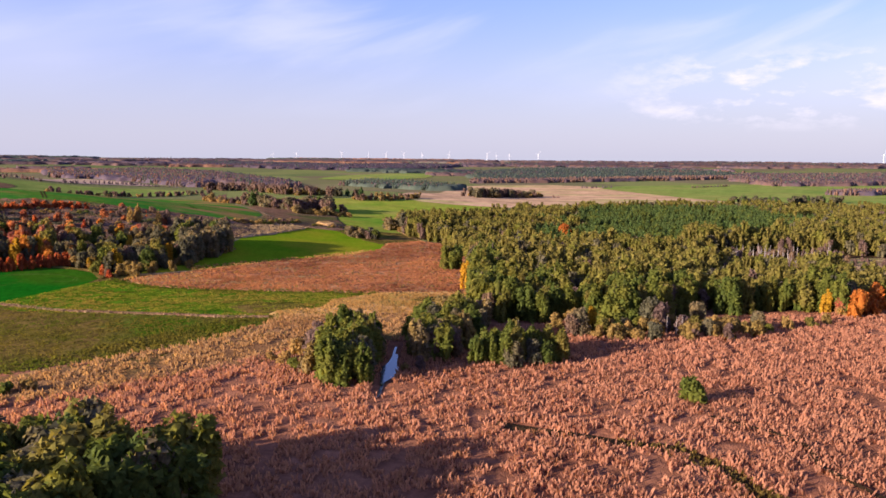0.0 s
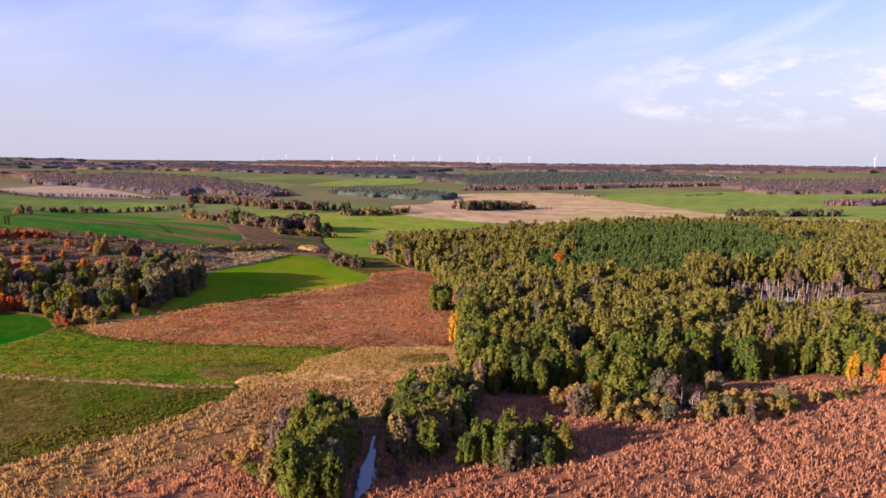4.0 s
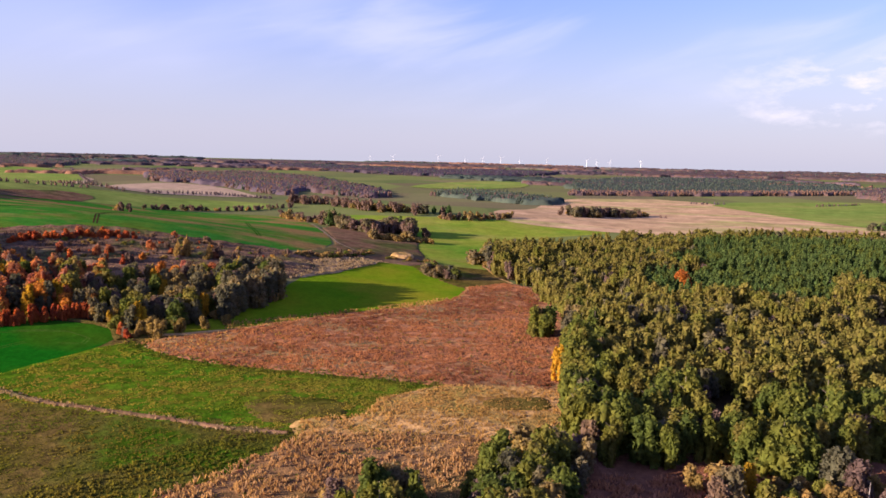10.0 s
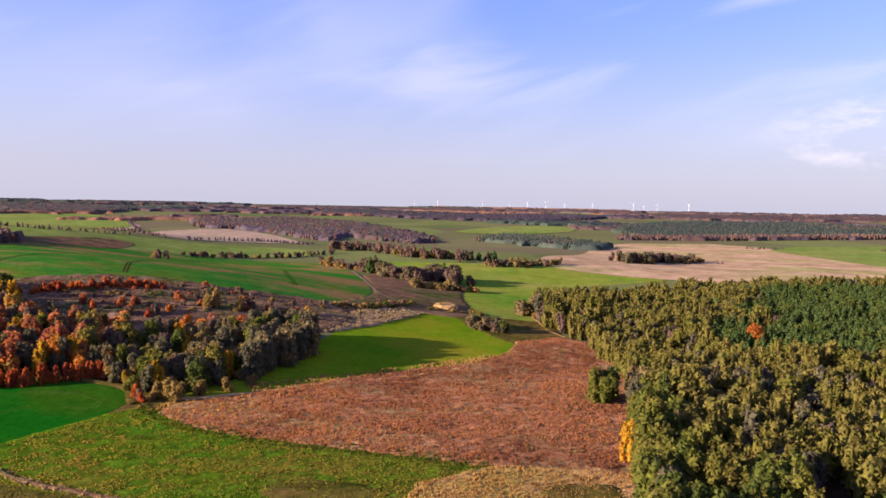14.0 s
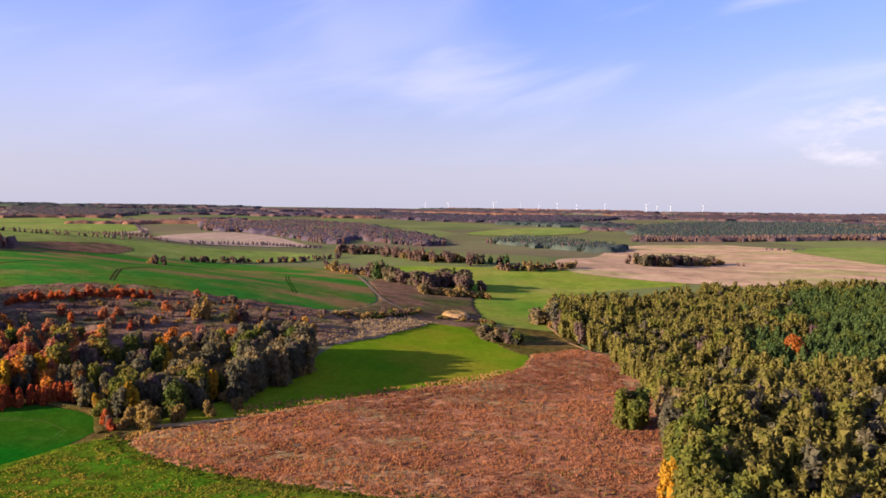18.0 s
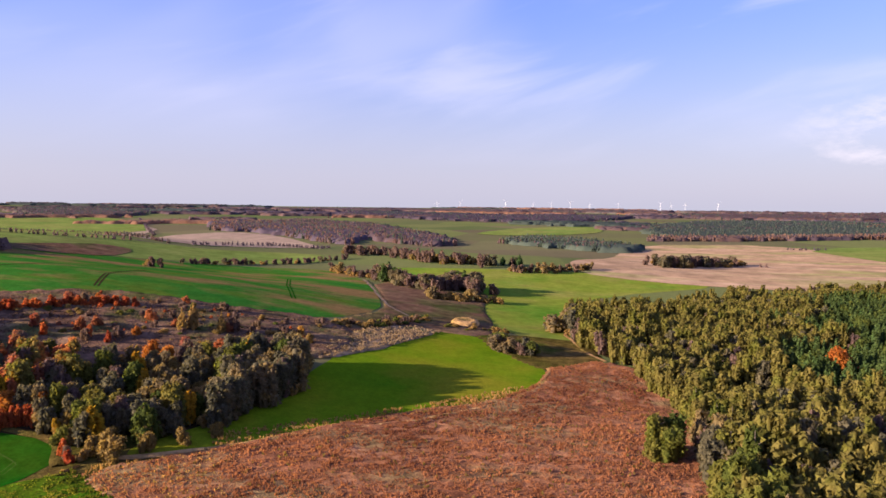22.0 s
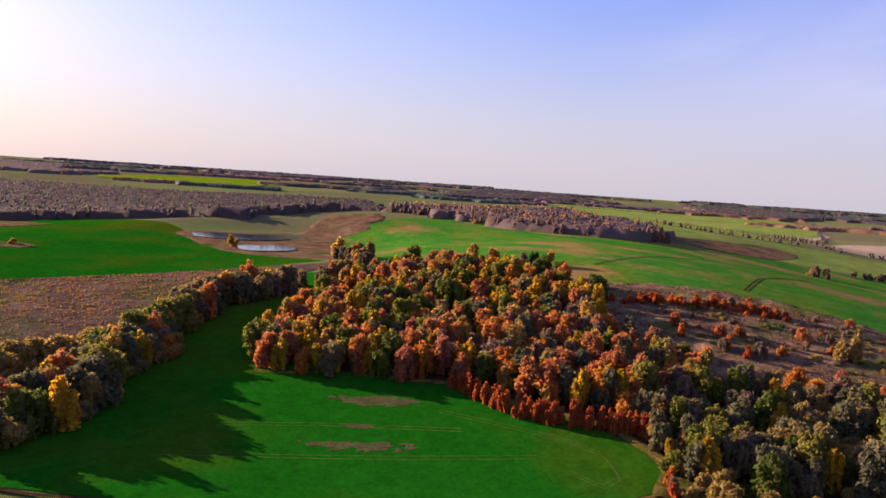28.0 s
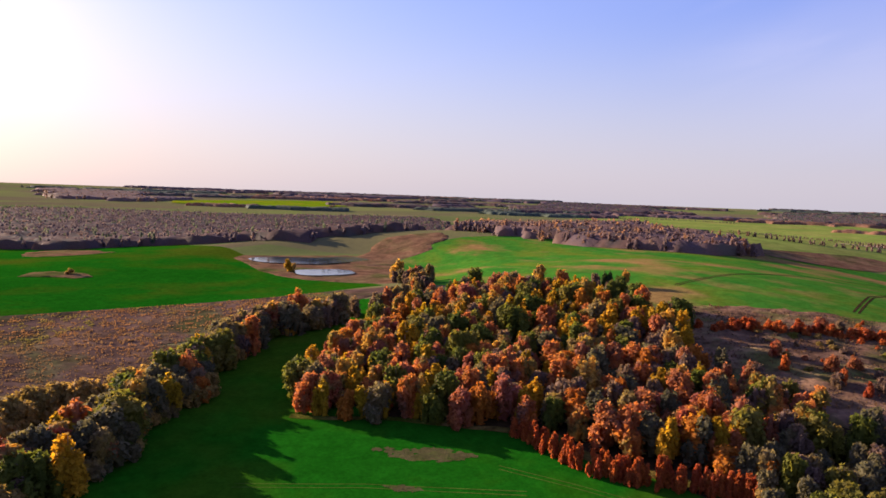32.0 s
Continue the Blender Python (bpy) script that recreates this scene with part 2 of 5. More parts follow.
REED_RED = land("rusty_sedge", (0.12, 0.05, 0.027), (0.225, 0.098, 0.047), (0.3, 0.155, 0.08), 0.03, 0.7, 0.9, (-22, 2.0), (0.21, 0.14, 0.062), 0.45)
STRAW = land("pale_straw_grass", (0.28, 0.165, 0.062), (0.4, 0.245, 0.1), (0.35, 0.21, 0.08), 0.05, 0.9, 0.8, (0, 1), (0.22, 0.16, 0.04), 0.4)
MEADOW = land("lush_meadow_grass", (0.065, 0.15, 0.005), (0.105, 0.175, 0.006), (0.16, 0.185, 0.009), 0.016, 0.9, 0.2, (0, 1), (0.17, 0.17, 0.012), 0.12)
PASTURE = land("coarse_green_pasture", (0.02, 0.095, 0.004), (0.06, 0.1, 0.006), (0.02, 0.098, 0.004), 0.02, 0.7, 0.6, (0, 1), (0.125, 0.085, 0.016), 0.5)
OLIVE = land("olive_rough_grass", (0.044, 0.05, 0.007), (0.088, 0.066, 0.017), (0.13, 0.084, 0.03), 0.025, 0.8, 0.8, (0, 1), (0.032, 0.068, 0.004), 0.45)
WINTER = land("young_winter_wheat", (0.003, 0.062, 0.003), (0.005, 0.074, 0.004), (0.02, 0.072, 0.003), 0.012, 0.9, 0.12, (0, 1), (0.036, 0.065, 0.005), 0.18)
WHEAT = land("winter_wheat_on_slope", (0.017, 0.112, 0.014), (0.034, 0.128, 0.015), (0.085, 0.122, 0.015), 0.018, 0.5, 0.2, (25, 2.2), (0.18, 0.115, 0.042), 0.18)
FALLOW = land("brown_fallow", (0.042, 0.03, 0.026), (0.078, 0.05, 0.04), (0.11, 0.07, 0.046), 0.018, 0.25, 0.5, (10, 2.0), (0.06, 0.066, 0.024), 0.45)
TANFIELD = land("dry_tan_grassland", (0.28, 0.185, 0.105), (0.36, 0.24, 0.135), (0.41, 0.28, 0.175), 0.008, 0.1, 0.3, (15, 2.5), (0.26, 0.235, 0.09), 0.3)
DISTANT_GREEN = land("distant_green_field", (0.1, 0.165, 0.034), (0.14, 0.185, 0.04), (0.19, 0.19, 0.055), 0.006, 0.1, 0.2)
STUBBLE = land("pale_stubble", (0.25, 0.185, 0.13), (0.3, 0.22, 0.155), (0.24, 0.2, 0.125), 0.006, 0.15, 0.2)
HEATH = land("bare_brown_clearing", (0.07, 0.042, 0.03), (0.125, 0.075, 0.05), (0.2, 0.125, 0.07), 0.06, 0.5, 0.9, (0, 1), (0.085, 0.085, 0.028), 0.55)
TRACK = land("sandy_track", (0.18, 0.132, 0.084), (0.216, 0.162, 0.108), (0.18, 0.12, 0.072), 0.1, 1.0, 0.4)

OLIVE_LEAF = foliage("olive_green_leaves", [(0.0, (0.045, 0.064, 0.015)), (0.35, (0.075, 0.09, 0.018)), (0.7, (0.103, 0.104, 0.02)), (1.0, (0.118, 0.1, 0.028))])
GREY_LEAF = foliage("thinning_grey_green_leaves", [(0.0, (0.064, 0.064, 0.042)), (0.5, (0.1, 0.088, 0.052)), (0.8, (0.135, 0.104, 0.056)), (1.0, (0.18, 0.13, 0.044))])
AUTUMN_LEAF = foliage("autumn_leaves", [(0.0, (0.15, 0.08, 0.06)), (0.16, (0.27, 0.085, 0.035)), (0.34, (0.35, 0.13, 0.036)), (0.5, (0.14, 0.125, 0.04)), (0.66, (0.38, 0.21, 0.04)), (0.82, (0.18, 0.13, 0.05)), (1.0, (0.27, 0.07, 0.045))])
ORANGE_LEAF = foliage("bright_orange_leaves", [(0.0, (0.25, 0.08, 0.018)), (1.0, (0.31, 0.13, 0.022))])
YELLOW_LEAF = foliage("yellow_leaves", [(0.0, (0.24, 0.16, 0.014)), (1.0, (0.33, 0.18, 0.018))])
RED_LEAF = foliage("rust_red_leaves", [(0.0, (0.24, 0.05, 0.022)), (1.0, (0.33, 0.095, 0.028))])
NEEDLE = foliage("dark_pine_needles", [(0.0, (0.03, 0.06, 0.021)), (0.6, (0.045, 0.082, 0.025)), (1.0, (0.062, 0.09, 0.027))])
BARE_TWIG = foliage("purple_brown_twigs", [(0.0, (0.09, 0.062, 0.058)), (0.6, (0.12, 0.08, 0.066)), (1.0, (0.14, 0.095, 0.06))])
TAN_BUSH = foliage("tan_thinning_leaves", [(0.0, (0.15, 0.11, 0.036)), (1.0, (0.24, 0.155, 0.055))])
REED_BLADE = foliage("dry_reed_blades", [(0.0, (0.165, 0.064, 0.038)), (0.5, (0.235, 0.103, 0.063)), (1.0, (0.29, 0.142, 0.09))], 0.9, 0.5, 0.03, 0.5)
SEDGE_BLADE = foliage("rusty_sedge_blades", [(0.0, (0.13, 0.05, 0.027)), (0.3, (0.25, 0.11, 0.052)), (0.55, (0.2, 0.082, 0.04)), (0.75, (0.3, 0.175, 0.092)), (1.0, (0.21, 0.16, 0.072))], 0.9, 0.5, 0.018, 0.5)
STRAW_BLADE = foliage("straw_blades", [(0.0, (0.21, 0.128, 0.042)), (0.6, (0.31, 0.19, 0.075)), (1.0, (0.35, 0.225, 0.1))], 0.9, 0.55, 0.03, 0.5)
GRASS_BLADE = foliage("green_grass_blades", [(0.0, (0.045, 0.066, 0.007)), (0.5, (0.09, 0.074, 0.016)), (1.0, (0.145, 0.093, 0.032))], 0.9, 0.55, 0.03, 0.5)
PASTURE_BLADE = foliage("pasture_tussocks", [(0.0, (0.04, 0.11, 0.006)), (0.5, (0.095, 0.125, 0.012)), (1.0, (0.16, 0.125, 0.025))], 0.9, 0.55, 0.03, 0.6)
TAN_REED_BLADE = foliage("tan_reed_blades", [(0.0, (0.15, 0.078, 0.034)), (0.5, (0.21, 0.118, 0.055)), (1.0, (0.27, 0.165, 0.08))], 0.9, 0.5, 0.03, 0.5)
BANK_BLADE = foliage("pale_bank_reeds", [(0.0, (0.13, 0.09, 0.05)), (1.0, (0.22, 0.16, 0.095))], 0.9, 0.4, 0.03, 0.6)
HEATH_BLADE = foliage("dead_undergrowth", [(0.0, (0.055, 0.034, 0.026)), (0.5, (0.095, 0.062, 0.042)), (0.8, (0.13, 0.07, 0.042)), (1.0, (0.09, 0.085, 0.032))], 0.9, 0.4, 0.03, 0.8)
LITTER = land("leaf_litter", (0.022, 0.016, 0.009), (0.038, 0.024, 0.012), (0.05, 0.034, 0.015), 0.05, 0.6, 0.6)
DRY_BANK = land("dry_tan_bank", (0.17, 0.115, 0.06), (0.24, 0.165, 0.088), (0.3, 0.21, 0.12), 0.04, 0.5, 0.7, (15, 2.0), (0.12, 0.12, 0.035), 0.5)
MARSH_BROWN = land("brown_marsh", (0.09, 0.05, 0.03), (0.135, 0.078, 0.046), (0.11, 0.085, 0.04), 0.03, 0.3, 0.7, (0, 1), (0.06, 0.07, 0.02), 0.4)
BARE_SOIL = land("bare_soil_in_wheat", (0.035, 0.06, 0.014), (0.066, 0.058, 0.026), (0.045, 0.062, 0.015), 0.2, 0.9, 0.3)
WHEEL_RUT = land("pressed_wheat", (0.03, 0.075, 0.008), (0.045, 0.085, 0.012), (0.035, 0.08, 0.01), 0.3, 0.9, 0.2)
VALLEY = land("yellow_green_valley_grass", (0.12, 0.19, 0.018), (0.165, 0.2, 0.026), (0.2, 0.19, 0.045), 0.012, 0.2, 0.2, (0, 1), (0.08, 0.18, 0.016), 0.15)
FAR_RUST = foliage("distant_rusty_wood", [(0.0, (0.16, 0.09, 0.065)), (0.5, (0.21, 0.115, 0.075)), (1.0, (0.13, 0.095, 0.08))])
# Distance haze painted into these two leaf colours as extra violet and blue.
HAZY_WOOD = foliage("hazy_brown_wood", [(0.0, (0.085, 0.07, 0.095)), (0.4, (0.11, 0.08, 0.09)), (0.7, (0.135, 0.085, 0.075)), (1.0, (0.085, 0.086, 0.08))], 0.75, 0.5, 0.03)
HAZY_PINE = foliage("hazy_pine_wood", [(0.0, (0.055, 0.078, 0.066)), (1.0, (0.08, 0.098, 0.076))], 0.75, 0.5, 0.03)
RUST_LEAF = foliage("rust_brown_leaves", [(0.0, (0.19, 0.08, 0.05)), (0.5, (0.29, 0.10, 0.036)), (1.0, (0.22, 0.076, 0.06))])
BARK = plain("grey_brown_bark", (0.06, 0.045, 0.035), (0.14, 0.11, 0.085), 3.0)
PALE_BARK = plain("bleached_grey_wood", (0.14, 0.12, 0.115), (0.27, 0.24, 0.22), 3.0)
WHITE_PAINT = plain("white_tower_paint", (0.6, 0.6, 0.6), (0.7, 0.7, 0.7), 0.2, 0.5, 0.0)

WATER, wnt, wb = shader("still_water", 0.08, 0.5)
wb.inputs["Base Color"].default_value = (0.02, 0.03, 0.035, 1)
bump_of(wnt, wb, noise_of(wnt, 1.5, 3), 0.12, 0.1)

# ---- lie of the land ----
# Height of the hills over the valley, on a 120 m raster that starts at (-900, 240).
HILLS = np.array([[0.2, 1.4, 5.6, 5.1, -0.3, -0.7, -0.1, 1.7], [1.9, 3.8, 1.2, -3.3, 2.1, 0.0, -5.3, 1.3], [5.4, 10.4, 4.3, 0.8, 12.8, 15.9, 6.8, -4.9], [4.6, 9.5, 7.4, 7.3, 7.8, 2.2, 6.7, -1.2], [1.8, 6.9, 11.1, 9.4, 5.3, 0.7, 2.3, -1.9], [1.0, 6.5, 12.5, 7.8, 0.6, 0.5, 2.6, -0.9], [0.4, 2.8, 7.8, 8.1, 3.2, 2.4, 5.0, 4.5], [0.1, 0.8, 3.6, 5.8, 4.3, 2.8, 2.6, 4.3]])
HILL_X, HILL_Y, HILL_R = np.arange(8) * 120.0 - 900, np.arange(8) * 120.0 + 240, 105.0


def height(x, y):
    x, y = np.asarray(x, float), np.asarray(y, float)
    t = np.clip((np.hypot(x + 20, y - 100) - 1100) / 3800, 0, 1)
    out = 54 * (0.85 * t * t * (3 - 2 * t) + 0.15 * t)
    gx = np.exp(-((x[..., None] - HILL_X) ** 2) / (2 * HILL_R**2))
    gy = np.exp(-((y[..., None] - HILL_Y) ** 2) / (2 * HILL_R**2))
    out = out + np.einsum("...j,ji,...i->...", gy, HILLS, gx)
    basin = np.clip(2.0 - np.hypot((x + 630) / 88, (y - 388) / 62), 0, 1)  # the hollow of the ponds
    return out + (11.5 - out) * basin * basin * (3 - 2 * basin)


def lattice(ix, iy, seed):
    v = np.sin(ix * 127.1 + iy * 311.7 + seed * 74.7) * 43758.5453
    return v - np.floor(v)


def rough(x, y, scale, seed=0.0):
    """Soft value noise from 0 to 1; scale in metres."""
    u, v = x / scale, y / scale
    i, j = np.floor(u), np.floor(v)
    a, b = u - i, v - j
    a, b = a * a * (3 - 2 * a), b * b * (3 - 2 * b)
    p, q = lattice(i, j, seed), lattice(i + 1, j, seed)
    r, s = lattice(i, j + 1, seed), lattice(i + 1, j + 1, seed)
    return (p * (1 - a) + q * a) * (1 - b) + (r * (1 - a) + s * a) * b


def mesh_of(name, verts, faces, material, smooth=False):
    me = bpy.data.meshes.new(name)
    verts, faces = np.asarray(verts, np.float32), np.asarray(faces, np.int32)
    n = faces.shape[1]
    me.vertices.add(len(verts))
    me.vertices.foreach_set("co", verts.ravel())
    me.loops.add(faces.size)
    me.loops.foreach_set("vertex_index", faces.ravel())
    me.polygons.add(len(faces))
    me.polygons.foreach_set("loop_start", np.arange(0, faces.size, n, dtype=np.int32))
    me.polygons.foreach_set("use_smooth", np.full(len(faces), smooth))
    me.materials.append(material)
    me.update(calc_edges=True)
    return me


def rounded(poly, times=1):
    p = np.array(poly, float)
    for _ in range(times):
        q = np.roll(p, -1, 0)
        p = np.stack([0.78 * p + 0.22 * q, 0.22 * p + 0.78 * q], 1).reshape(-1, 2)
    return p


def inside(poly, x, y):
    a, b = poly, np.roll(poly, -1, 0)
    hit = np.zeros(np.shape(x), bool)
    for (x0, y0), (x1, y1) in zip(a, b):
        if y0 != y1:
            hit ^= ((y0 > y) != (y1 > y)) & (x < (x1 - x0) * (y - y0) / (y1 - y0) + x0)
    return hit


def to_edge(poly, x, y):
    """The nearest place on the outline, and how far it is."""
    a, b = poly, np.roll(poly, -1, 0)
    best, place = np.full(len(x), 1e9), np.zeros((len(x), 2))
    for p, q in zip(a, b):
        d = q - p
        t = np.clip(((x - p[0]) * d[0] + (y - p[1]) * d[1]) / max(d @ d, 1e-9), 0, 1)
        c = p + t[:, None] * d
        far = np.hypot(x - c[:, 0], y - c[:, 1])
        near = far < best
        best[near], place[near] = far[near], c[near]
    return place, best


def sheet(name, poly, spacing, lift, material, label, category, tuft=0.0, tuft_size=2.0, soften=1, wobble=0.0, hollows=()):
    """A field or a bed of reeds that lies on the land; tuft: the height of its uneven top."""
    poly = rounded(poly, soften)
    step = max(2.5 * spacing, 4.0)
    poly = np.concatenate([p + (q - p) * np.linspace(0, 1, max(1, int(np.hypot(*(q - p)) / step)), endpoint=False)[:, None] for p, q in zip(poly, np.roll(poly, -1, 0))])
    for size, share in ((22.0, wobble), (7.0, wobble * 0.5)):
        w = np.stack([rough(poly[:, 0], poly[:, 1], size, 3), rough(poly[:, 0], poly[:, 1], size, 9)], 1)
        poly = poly + (w - 0.5) * share
    (x0, y0), (x1, y1) = poly.min(0) - spacing, poly.max(0) + spacing
    nx, ny = int((x1 - x0) / spacing) + 2, int((y1 - y0) / spacing) + 2
    gx, gy = np.meshgrid(x0 + np.arange(nx) * spacing, y0 + np.arange(ny) * spacing)
    within = inside(poly, gx, gy)
    cell = within[:-1, :-1] | within[1:, :-1] | within[:-1, 1:] | within[1:, 1:]
    idx = np.arange(nx * ny).reshape(ny, nx)
    faces = np.stack([idx[:-1, :-1][cell], idx[:-1, 1:][cell], idx[1:, 1:][cell], idx[1:, :-1][cell]], 1)
    used, back = np.unique(faces, return_inverse=True)
    x, y, ok = gx.ravel()[used], gy.ravel()[used], within.ravel()[used]
    place, _ = to_edge(poly, x[~ok], y[~ok])
    x[~ok], y[~ok] = place[:, 0], place[:, 1]
    z = height(x, y) + lift
    if tuft:
        bump = 0.6 * rough(x, y, tuft_size, 1) + 0.4 * rough(x, y, tuft_size * 0.45, 2)
        rise = np.where(ok, tuft * (0.25 + bump), -0.02)
        for line, wide in hollows:
            line = np.array(line, float)
            rise *= np.clip(to_edge(np.concatenate([line, line[::-1]]), x, y)[1] / wide - 0.4, 0.0, 1.0)
        z += rise
    ob = new(name, mesh_of(name, np.stack([x, y, z], 1), back.reshape(-1, 4), material, True))
    return tagged(ob, label, category, kind="structure")

# ---- ground: one sheet to the horizon, finer where the camera passes ----
def ground_sheet():
    r = np.concatenate([[0.05], np.arange(9, 900, 9.0), np.geomspace(900, 4960, 70)])
    a = np.linspace(0, 2 * np.pi, 361)[:-1]
    rr, aa = np.meshgrid(r, a)
    x, y = -60 + rr * np.cos(aa), 300 + rr * np.sin(aa)
    limit = np.hypot(x + 20, y - 100)
    far = np.maximum(limit / 4950, 1)
    x, y = -20 + (x + 20) / far, 100 + (y - 100) / far
    verts = np.stack([x, y, height(x, y)], -1).reshape(-1, 3)
    n, m = rr.shape
    i, j = np.meshgrid(np.arange(n), np.arange(m - 1), indexing="ij")
    k = (i + 1) % n
    quads = np.stack([i * m + j, i * m + j + 1, k * m + j + 1, k * m + j], -1).reshape(-1, 4)
    return mesh_of("ground", verts, quads, GROUND, True)


tagged(new("ground", ground_sheet()), "rolling autumn farmland with rough brown and green pasture", "ground", kind="structure")

# ---- fields, meadows and reed beds ----
FRONT_REEDS = [(-175, -90), (-165, 130), (-100, 195), (-68, 223), (-51, 260), (-20, 262), (0, 262), (12, 262), (36, 262), (66, 258), (88, 280), (121, 275), (161, 285), (260, 330), (290, 180), (240, -90)]
STREAM = [(-31, 108), (-33, 118), (-29, 128), (-21, 148), (-15, 170), (-14, 190), (-14, 215)]
DITCH = [(10, 152), (22, 147), (34, 142), (44, 139), (49, 131), (52, 119), (60, 100)]
FOREST_FLOOR = [(20, 258), (40, 252), (90, 272), (165, 282), (235, 330), (300, 420), (420, 620), (530, 810), (440, 840), (290, 870), (200, 860), (90, 780), (20, 715), (-45, 660), (-30, 560), (12, 505), (26, 440), (26, 385), (24, 310)]
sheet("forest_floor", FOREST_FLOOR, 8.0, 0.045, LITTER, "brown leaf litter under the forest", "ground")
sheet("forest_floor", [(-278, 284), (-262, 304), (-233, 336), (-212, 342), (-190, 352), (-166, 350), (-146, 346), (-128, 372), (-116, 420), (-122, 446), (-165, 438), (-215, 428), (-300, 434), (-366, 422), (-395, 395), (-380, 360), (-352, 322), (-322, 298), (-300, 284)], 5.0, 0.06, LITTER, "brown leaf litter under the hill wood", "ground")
sheet("reed_bed", FRONT_REEDS, 1.4, 0.0484, REED, "pinkish-brown dry reed bed with uneven tufted top", "reeds", 0.8, 3.0, wobble=8, hollows=[(STREAM[4:], 2.6), (DITCH, 2.6)])
sheet("rough_grass", [(-225, 140), (-221, 187), (-193, 229), (-166, 283), (-150, 272), (-95, 264), (-58, 262), (-45, 262), (-62, 223), (-95, 192), (-150, 145), (-190, 120)], 2.0, 0.11, OLIVE, "olive rough grassland with dry tufts", "grass", 0.5, 2.2, wobble=5)
sheet("rough_grass", [(-176, 358), (-170, 330), (-160, 300), (-146, 318), (-136, 330), (-112, 358), (-122, 382), (-146, 364)], 2.0, 0.12, OLIVE, "rough grass at the corner of the wood", "grass")
sheet("rough_grass", [(-60, 516), (-38, 492), (-12, 520), (-26, 572), (-52, 572), (-86, 556)], 3.0, 0.09, OLIVE, "rough grass behind the meadow", "grass", 0.3, 2.2)
sheet("pasture", [(-173, 281), (-150, 338), (-127, 326), (-99, 319), (-63, 316), (-25, 312), (-36, 272), (-55, 265), (-63, 255), (-95, 259), (-150, 267)], 2.0, 0.165, PASTURE, "coarse green pasture with brown tufts", "grass", 0.45, 2.0, wobble=3)
sheet("brown_stain", [(-82, 270), (-62, 262), (-48, 268), (-50, 286), (-66, 292), (-82, 284)], 2.0, 0.26, OLIVE, "worn olive-brown patch in the pasture", "grass", 0.45, 2.0, wobble=9)
sheet("tan_reeds", [(-122, 152), (-100, 188), (-68, 222), (-50, 258), (12, 260), (11, 238), (-12, 222), (-38, 213), (-60, 188), (-86, 164)], 1.4, 0.36, TAN_REED, "tan reeds thinning out towards the rough grass", "reeds", 0.8, 3.0, wobble=10)
sheet("wet_meadow", [(163, 384), (176, 350), (198, 332), (245, 338), (290, 405), (272, 446), (226, 440), (188, 402)], 3.0, 0.3, DRY_BANK, "tan wet meadow beside the flooded clearing", "grass", 0.5, 3.0, wobble=6)
sheet("straw_patch", [(-64, 266), (-42, 274), (-44, 290), (-25, 309), (14, 312), (16, 256), (-21, 246), (-56, 246)], 1.5, 0.209, STRAW, "pale straw-coloured tall grass beside the wood", "grass", 0.8, 2.0, wobble=9)
sheet("grass_patch", [(-16, 290), (-4, 298), (6, 297), (8, 288), (-2, 284), (-12, 283)], 1.5, 0.75, OLIVE, "green grass patch within the straw", "grass", 0.4, 2.0, wobble=4)
sheet("sedge_bed", [(-146, 334), (-122, 362), (-88, 404), (-52, 441), (-39, 470), (-36, 502), (-18, 528), (6, 512), (20, 428), (27, 383), (26, 304), (-29, 307), (-63, 311), (-99, 314), (-127, 322)], 1.5, 0.187, REED_RED, "rusty sedge marsh between meadow and wood", "reeds", 0.8, 2.4, wobble=3)
sheet("meadow", [(-146, 347), (-122, 363), (-95, 387), (-64, 418), (-46, 446), (-39, 475), (-39, 497), (-52, 522), (-80, 552), (-118, 545), (-135, 515), (-125, 470), (-125, 430), (-132, 385)], 3.0, 0.231, MEADOW, "bright green mown meadow", "meadow", wobble=1.5)
sheet("winter_field", [(-295, 262), (-235, 206), (-224, 193), (-196, 232), (-168, 286), (-152, 340), (-168, 353), (-191, 353), (-214, 341), (-233, 338), (-262, 308), (-280, 283)], 3.0, 0.198, WINTER, "vivid green young winter wheat field", "field", wobble=1)
sheet("field_strip", [(-240, 205), (-294, 240), (-393, 283), (-440, 350), (-425, 378), (-386, 345), (-345, 318), (-296, 296), (-262, 306), (-240, 260)], 3.0, 0.154, WINTER, "shaded green strip of field between two woods", "field", wobble=1)
sheet("hill_field", [(-150, 526), (-138, 576), (-156, 629), (-209, 758), (-262, 832), (-356, 803), (-430, 737), (-520, 655), (-600, 605), (-700, 562), (-660, 455), (-540, 405), (-430, 400), (-400, 430), (-359, 452), (-325, 436), (-296, 440), (-263, 474), (-218, 500), (-185, 506)], 5.0, 0.11, WHEAT, "sloping winter wheat field with brown bare streaks", "field")
sheet("upper_field", [(-850, 780), (-620, 915), (-480, 890), (-340, 985), (-288, 896), (-367, 818), (-425, 745), (-520, 665), (-680, 620)], 10.0, 0.18, DISTANT_GREEN, "light green hill field beyond a hedge", "field")
sheet("brown_pasture", [(-515, 700), (-505, 760), (-495, 820), (-455, 815), (-425, 730), (-460, 690)], 8.0, 0.405, MARSH_BROWN, "brown pasture on the hill", "field")
sheet("stubble_field", [(-884, 1493), (-850, 1740), (-663, 1607), (-449, 1289), (-380, 1050), (-486, 910), (-650, 1000)], 25.0, 0.54, STUBBLE, "pale brown stubble field on a hill", "field")
sheet("stubble_field", [(-1350, 1724), (-1433, 2083), (-1069, 1810), (-911, 1478), (-700, 1080), (-900, 1050)], 25.0, 0.45, STUBBLE, "pale stubble field on a far hill", "field")
